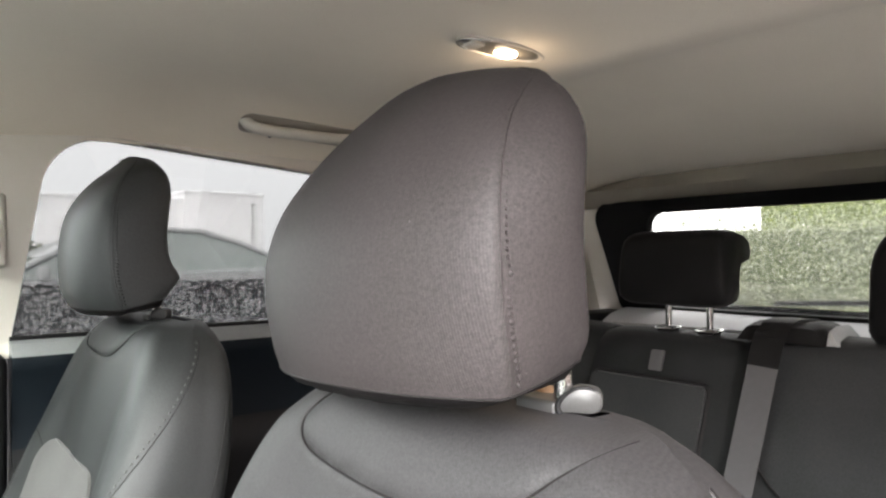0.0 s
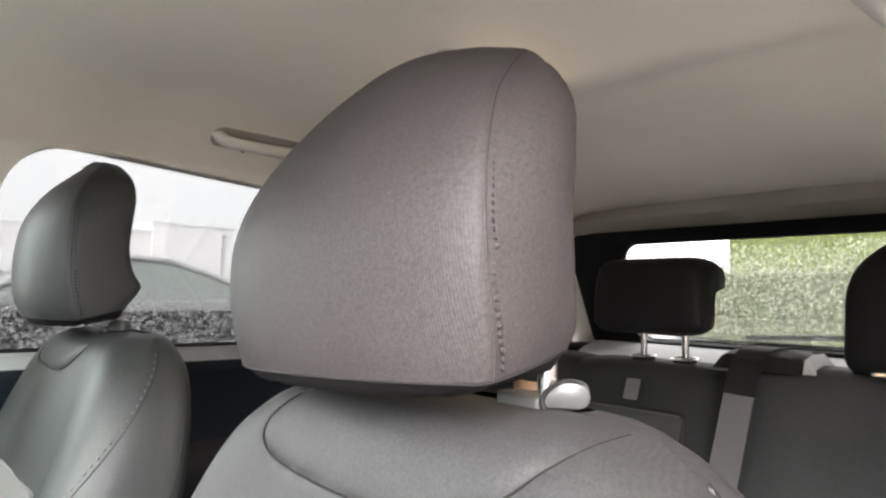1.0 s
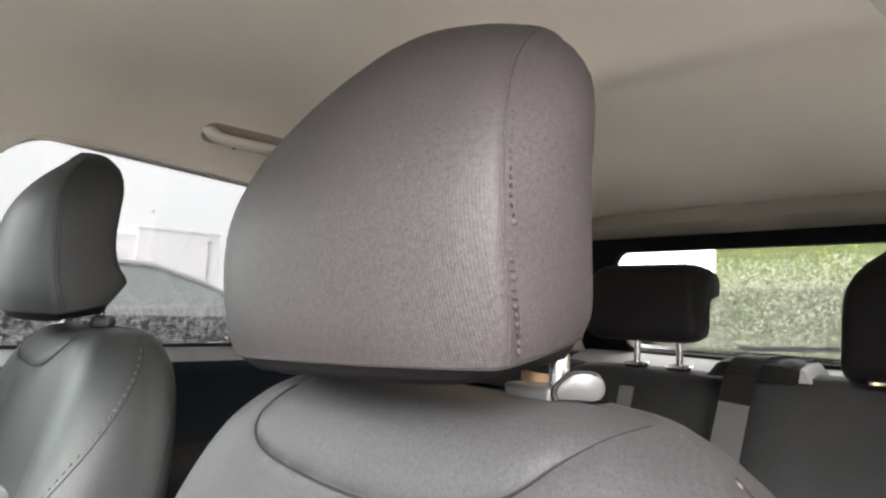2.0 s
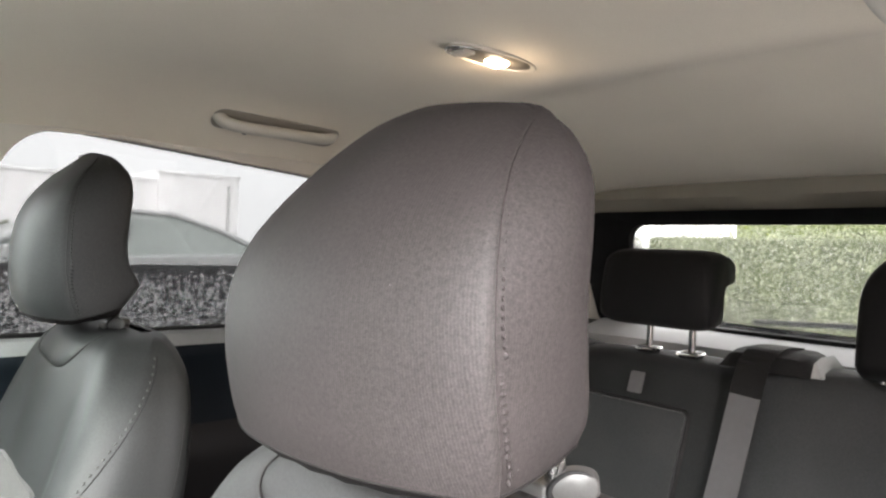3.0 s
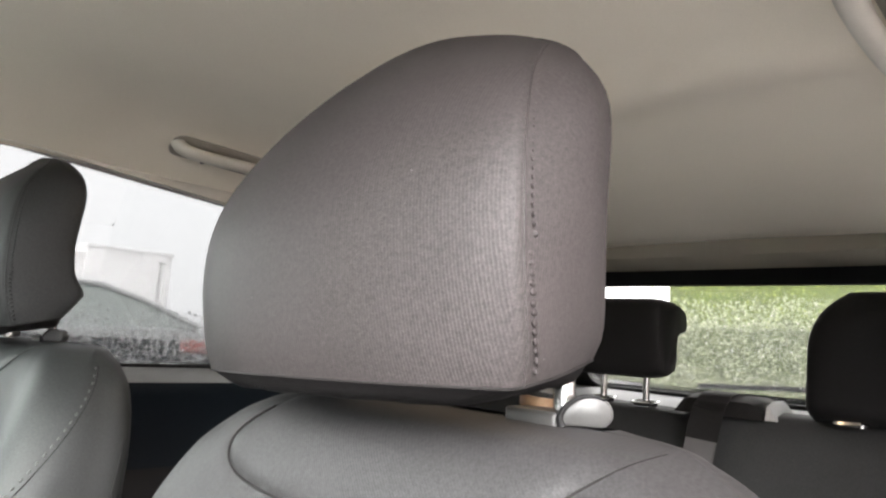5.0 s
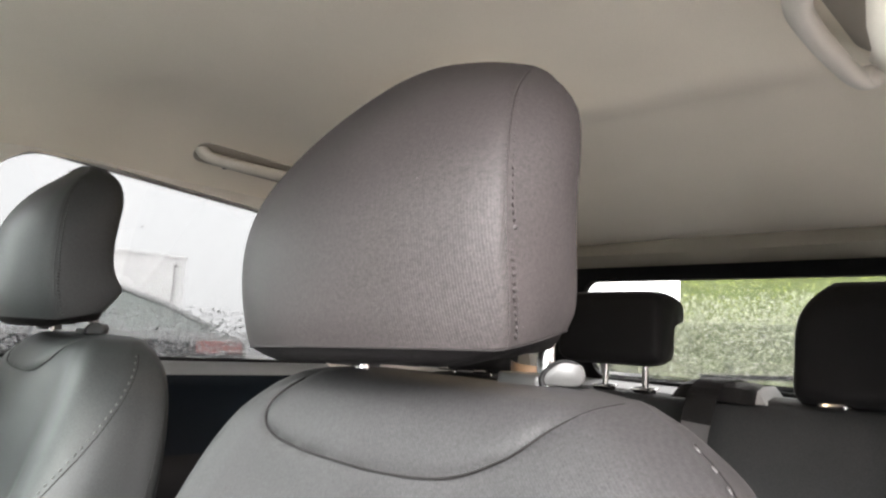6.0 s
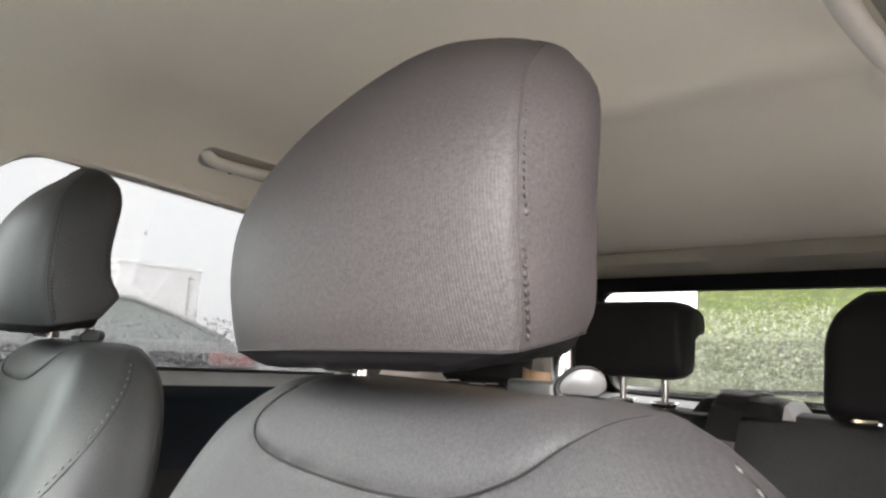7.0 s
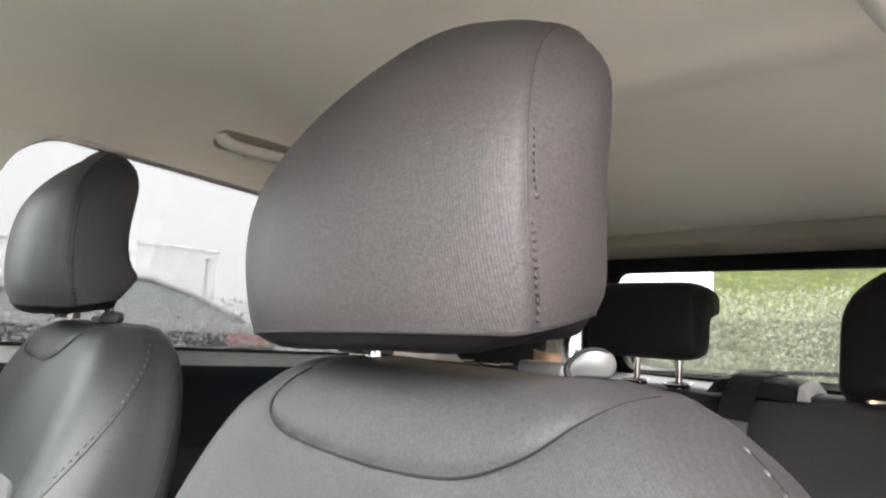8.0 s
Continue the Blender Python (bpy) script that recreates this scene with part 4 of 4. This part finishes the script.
def parked_car():
    c = thing("parked_car", "wet silver saloon car with darkened lower sides parked alongside", "car", at=(-7.4, 1.55, 0))
    c.scale = (1.0, 1.0, 1.08)
    # length along local y, tail at +y
    low = [(-2.2, 0.30), (-2.25, 0.62), (-2.1, 0.84), (-1.2, 0.98), (-0.9, 1.03), (0.0, 1.06), (1.25, 1.10), (2.0, 1.09), (2.25, 1.02), (2.32, 0.72), (2.28, 0.30)]
    rings = []
    for k in range(17):
        f = -1 + 2 * k / 16
        rings.append([(0.90 * f, p.y * (1 - 0.05 * f ** 4), 0.3 + (p.z - 0.3) * (1 - 0.07 * f ** 6)) for p in spline([(0, y, z) for y, z in low], 50)])
    part("body", loft(rings), GREYCAR, c)
    # black panels stand for the lower body together with the shade on it
    for sx in (-1, 1):
        part("dark_lower_side", box_bm((0.06, 4.3, 0.66), (sx * 0.885, 0.03, 0.63), 0.02), BLACK, c, "dark lower side, body and its shade in one colour")
    cab = [(-1.05, 1.02), (-0.25, 1.40), (0.25, 1.47), (0.85, 1.44), (1.25, 1.33), (1.85, 1.09)]
    inner = [(y * 0.97, z - 0.03) for y, z in cab]
    rings = []
    for k in range(13):
        f = -1 + 2 * k / 12
        rings.append([((0.82 - 0.22 * max(0, (p.z - 1.02) / 0.45)) * f, p.y, p.z - 0.02 * f ** 4) for p in spline([(0, y, z) for y, z in cab], 40)])
    part("glasshouse", loft(rings), CARGLASS, c, "greenish tinted windows")
    for sx in (-1, 1):
        for line in (cab[:2], cab[3:]):
            part("roof_pillar", tube_bm([(sx * (0.83 - 0.22 * (z - 1.02) / 0.45), y, z) for y, z in line], 0.028, 8), GREYCAR, c)
        part("roof_rail", tube_bm([(sx * (0.83 - 0.22 * (z - 1.02) / 0.45), y, z + 0.005) for y, z in cab[1:4]], 0.026, 8), GREYCAR, c)
        part("door_pillar", box_bm((0.03, 0.07, 0.40), (sx * 0.73, 0.30, 1.23), 0.01, None), BLACK, c)
        part("tail_lamp", box_bm((0.10, 0.55, 0.13), (sx * 0.880, 1.86, 0.90), 0.03), RED, c, "red wrap-round tail lamp")
        part("mirror", box_bm((0.20, 0.10, 0.12), (sx * 0.98, -0.75, 1.06), 0.03), GREYCAR, c)
        for wy in (-1.35, 1.40):
            w = part("wheel", lathe_bm([(0.20, -0.10), (0.31, -0.10), (0.33, -0.06), (0.33, 0.06), (0.31, 0.10), (0.20, 0.10)], 28, Matrix.Translation((sx * 0.83, wy, 0.33)) @ pose(0, 0, 0, 0, 90, 0)), BLACK, c)
            part("rim", lathe_bm([(0.02, -0.105), (0.19, -0.09), (0.215, -0.06), (0.215, 0.06), (0.19, 0.09), (0.02, 0.105)], 20, Matrix.Translation((sx * 0.835, wy, 0.33)) @ pose(0, 0, 0, 0, 90, 0)), STEEL, w)
    part("roof_panel", box_bm((1.20, 1.15, 0.03), (0, 0.28, 1.465), 0.012), GREYCAR, c)
    part("bumper", box_bm((1.72, 0.16, 0.26), (0, 2.26, 0.48), 0.05), BLACK, c)
    part("number_plate", box_bm((0.52, 0.02, 0.11), (0, 2.33, 0.78), 0.006), PALEWALL, c, "plain pale plate")


parked_car()


def pole(x, y, h):
    p = thing("lamp_post", "grey car park lamp post", "lamp post", at=(x, y, 0))
    part("shaft", lathe_bm([(0.06, 0.0), (0.05, h * 0.5), (0.035, h)], 12), POSTGREY, p)
    part("head", box_bm((0.22, 0.10, 0.06), (0.08, 0, h), 0.02), POSTGREY, p)


pole(-15.5, 6.7, 2.6)


def bush(x, y, r, seed):
    rng = random.Random(seed)
    verts, faces = [], []
    for i in range(5000):
        d = Vector((rng.gauss(0, 1), rng.gauss(0, 1), abs(rng.gauss(0, 1)))).normalized() * r * (0.65 + 0.35 * rng.random())
        d *= 1 + 0.25 * noise.noise(d * 2.0)
        c = Vector((x, y, 0.2)) + d
        n = Vector((rng.gauss(0, 1), rng.gauss(0, 1), rng.gauss(0, 1))).normalized()
        a = n.orthogonal().normalized() * 0.09
        b = n.cross(a) * 0.45
        k = len(verts)
        verts += [tuple(c - a), tuple(c - b), tuple(c + a), tuple(c + b)]
        faces.append((k, k + 1, k + 2, k + 3))
    me = bpy.data.meshes.new("bush")
    me.from_pydata(verts, [], faces)
    me.materials.append(LEAF)
    tagged(new("bush", me), "leafy green bush beyond the parked car", "bush", kind="stuff")


bush(-11.0, 0.6, 1.5, 3)


def drops(name, count, size, place, u0, u1, v0, v1, thick, seed, label):
    """Rain drops standing on the outer face of a pane: place(u, v) gives the point and the outward normal."""
    rng = random.Random(seed)
    verts, faces = [], []
    made = 0
    while made < count:
        u, v = rng.uniform(u0, u1), rng.uniform(v0, v1)
        if rng.random() > thick(u, v):
            continue
        made += 1
        p, n = place(u, v)
        n = Vector(n).normalized()
        a = n.orthogonal().normalized()
        b = n.cross(a)
        r = size * min(0.0026, 0.0007 + rng.expovariate(1 / 0.00045))
        sq = rng.uniform(0.85, 1.25)
        k = len(verts)
        for rr, h in ((1.0, 0.0), (0.75, 0.34)):
            for q in range(8):
                w = 2 * math.pi * q / 8
                verts.append(tuple(Vector(p) + a * r * rr * math.cos(w) + b * r * sq * rr * math.sin(w) + n * r * h))
        verts.append(tuple(Vector(p) + n * r * 0.47))
        for q in range(8):
            j = (q + 1) % 8
            faces.append((k + q, k + j, k + 8 + j, k + 8 + q))
            faces.append((k + 8 + q, k + 8 + j, k + 16))
        faces.append(tuple(k + q for q in range(7, -1, -1)))
    me = bpy.data.meshes.new(name)
    me.from_pydata(verts, [], faces)
    me.materials.append(WATER)
    me.shade_smooth()
    tagged(new(name, me), label, "rain drops", kind="stuff")


drops("rain_drops", 3400, 1.65, lambda u, v: ((-(wall_x(v) + 0.0345), u, v), (-1, 0, 0.2)), -0.08, 0.72, 1.13, 1.47, lambda u, v: max(0.003, min(1.0, (1.248 - v) / 0.04)), 11, "rain drops on the rear door glass")
drops("rain_drops", 2600, 0.65, lambda u, v: (tail_place(u, v, 0.0245), (0, 1, 0.6)), -0.44, 0.44, 1.13, 1.38, lambda u, v: 1.0 if v < 1.345 else 0.35, 12, "rain drops on the tailgate glass")
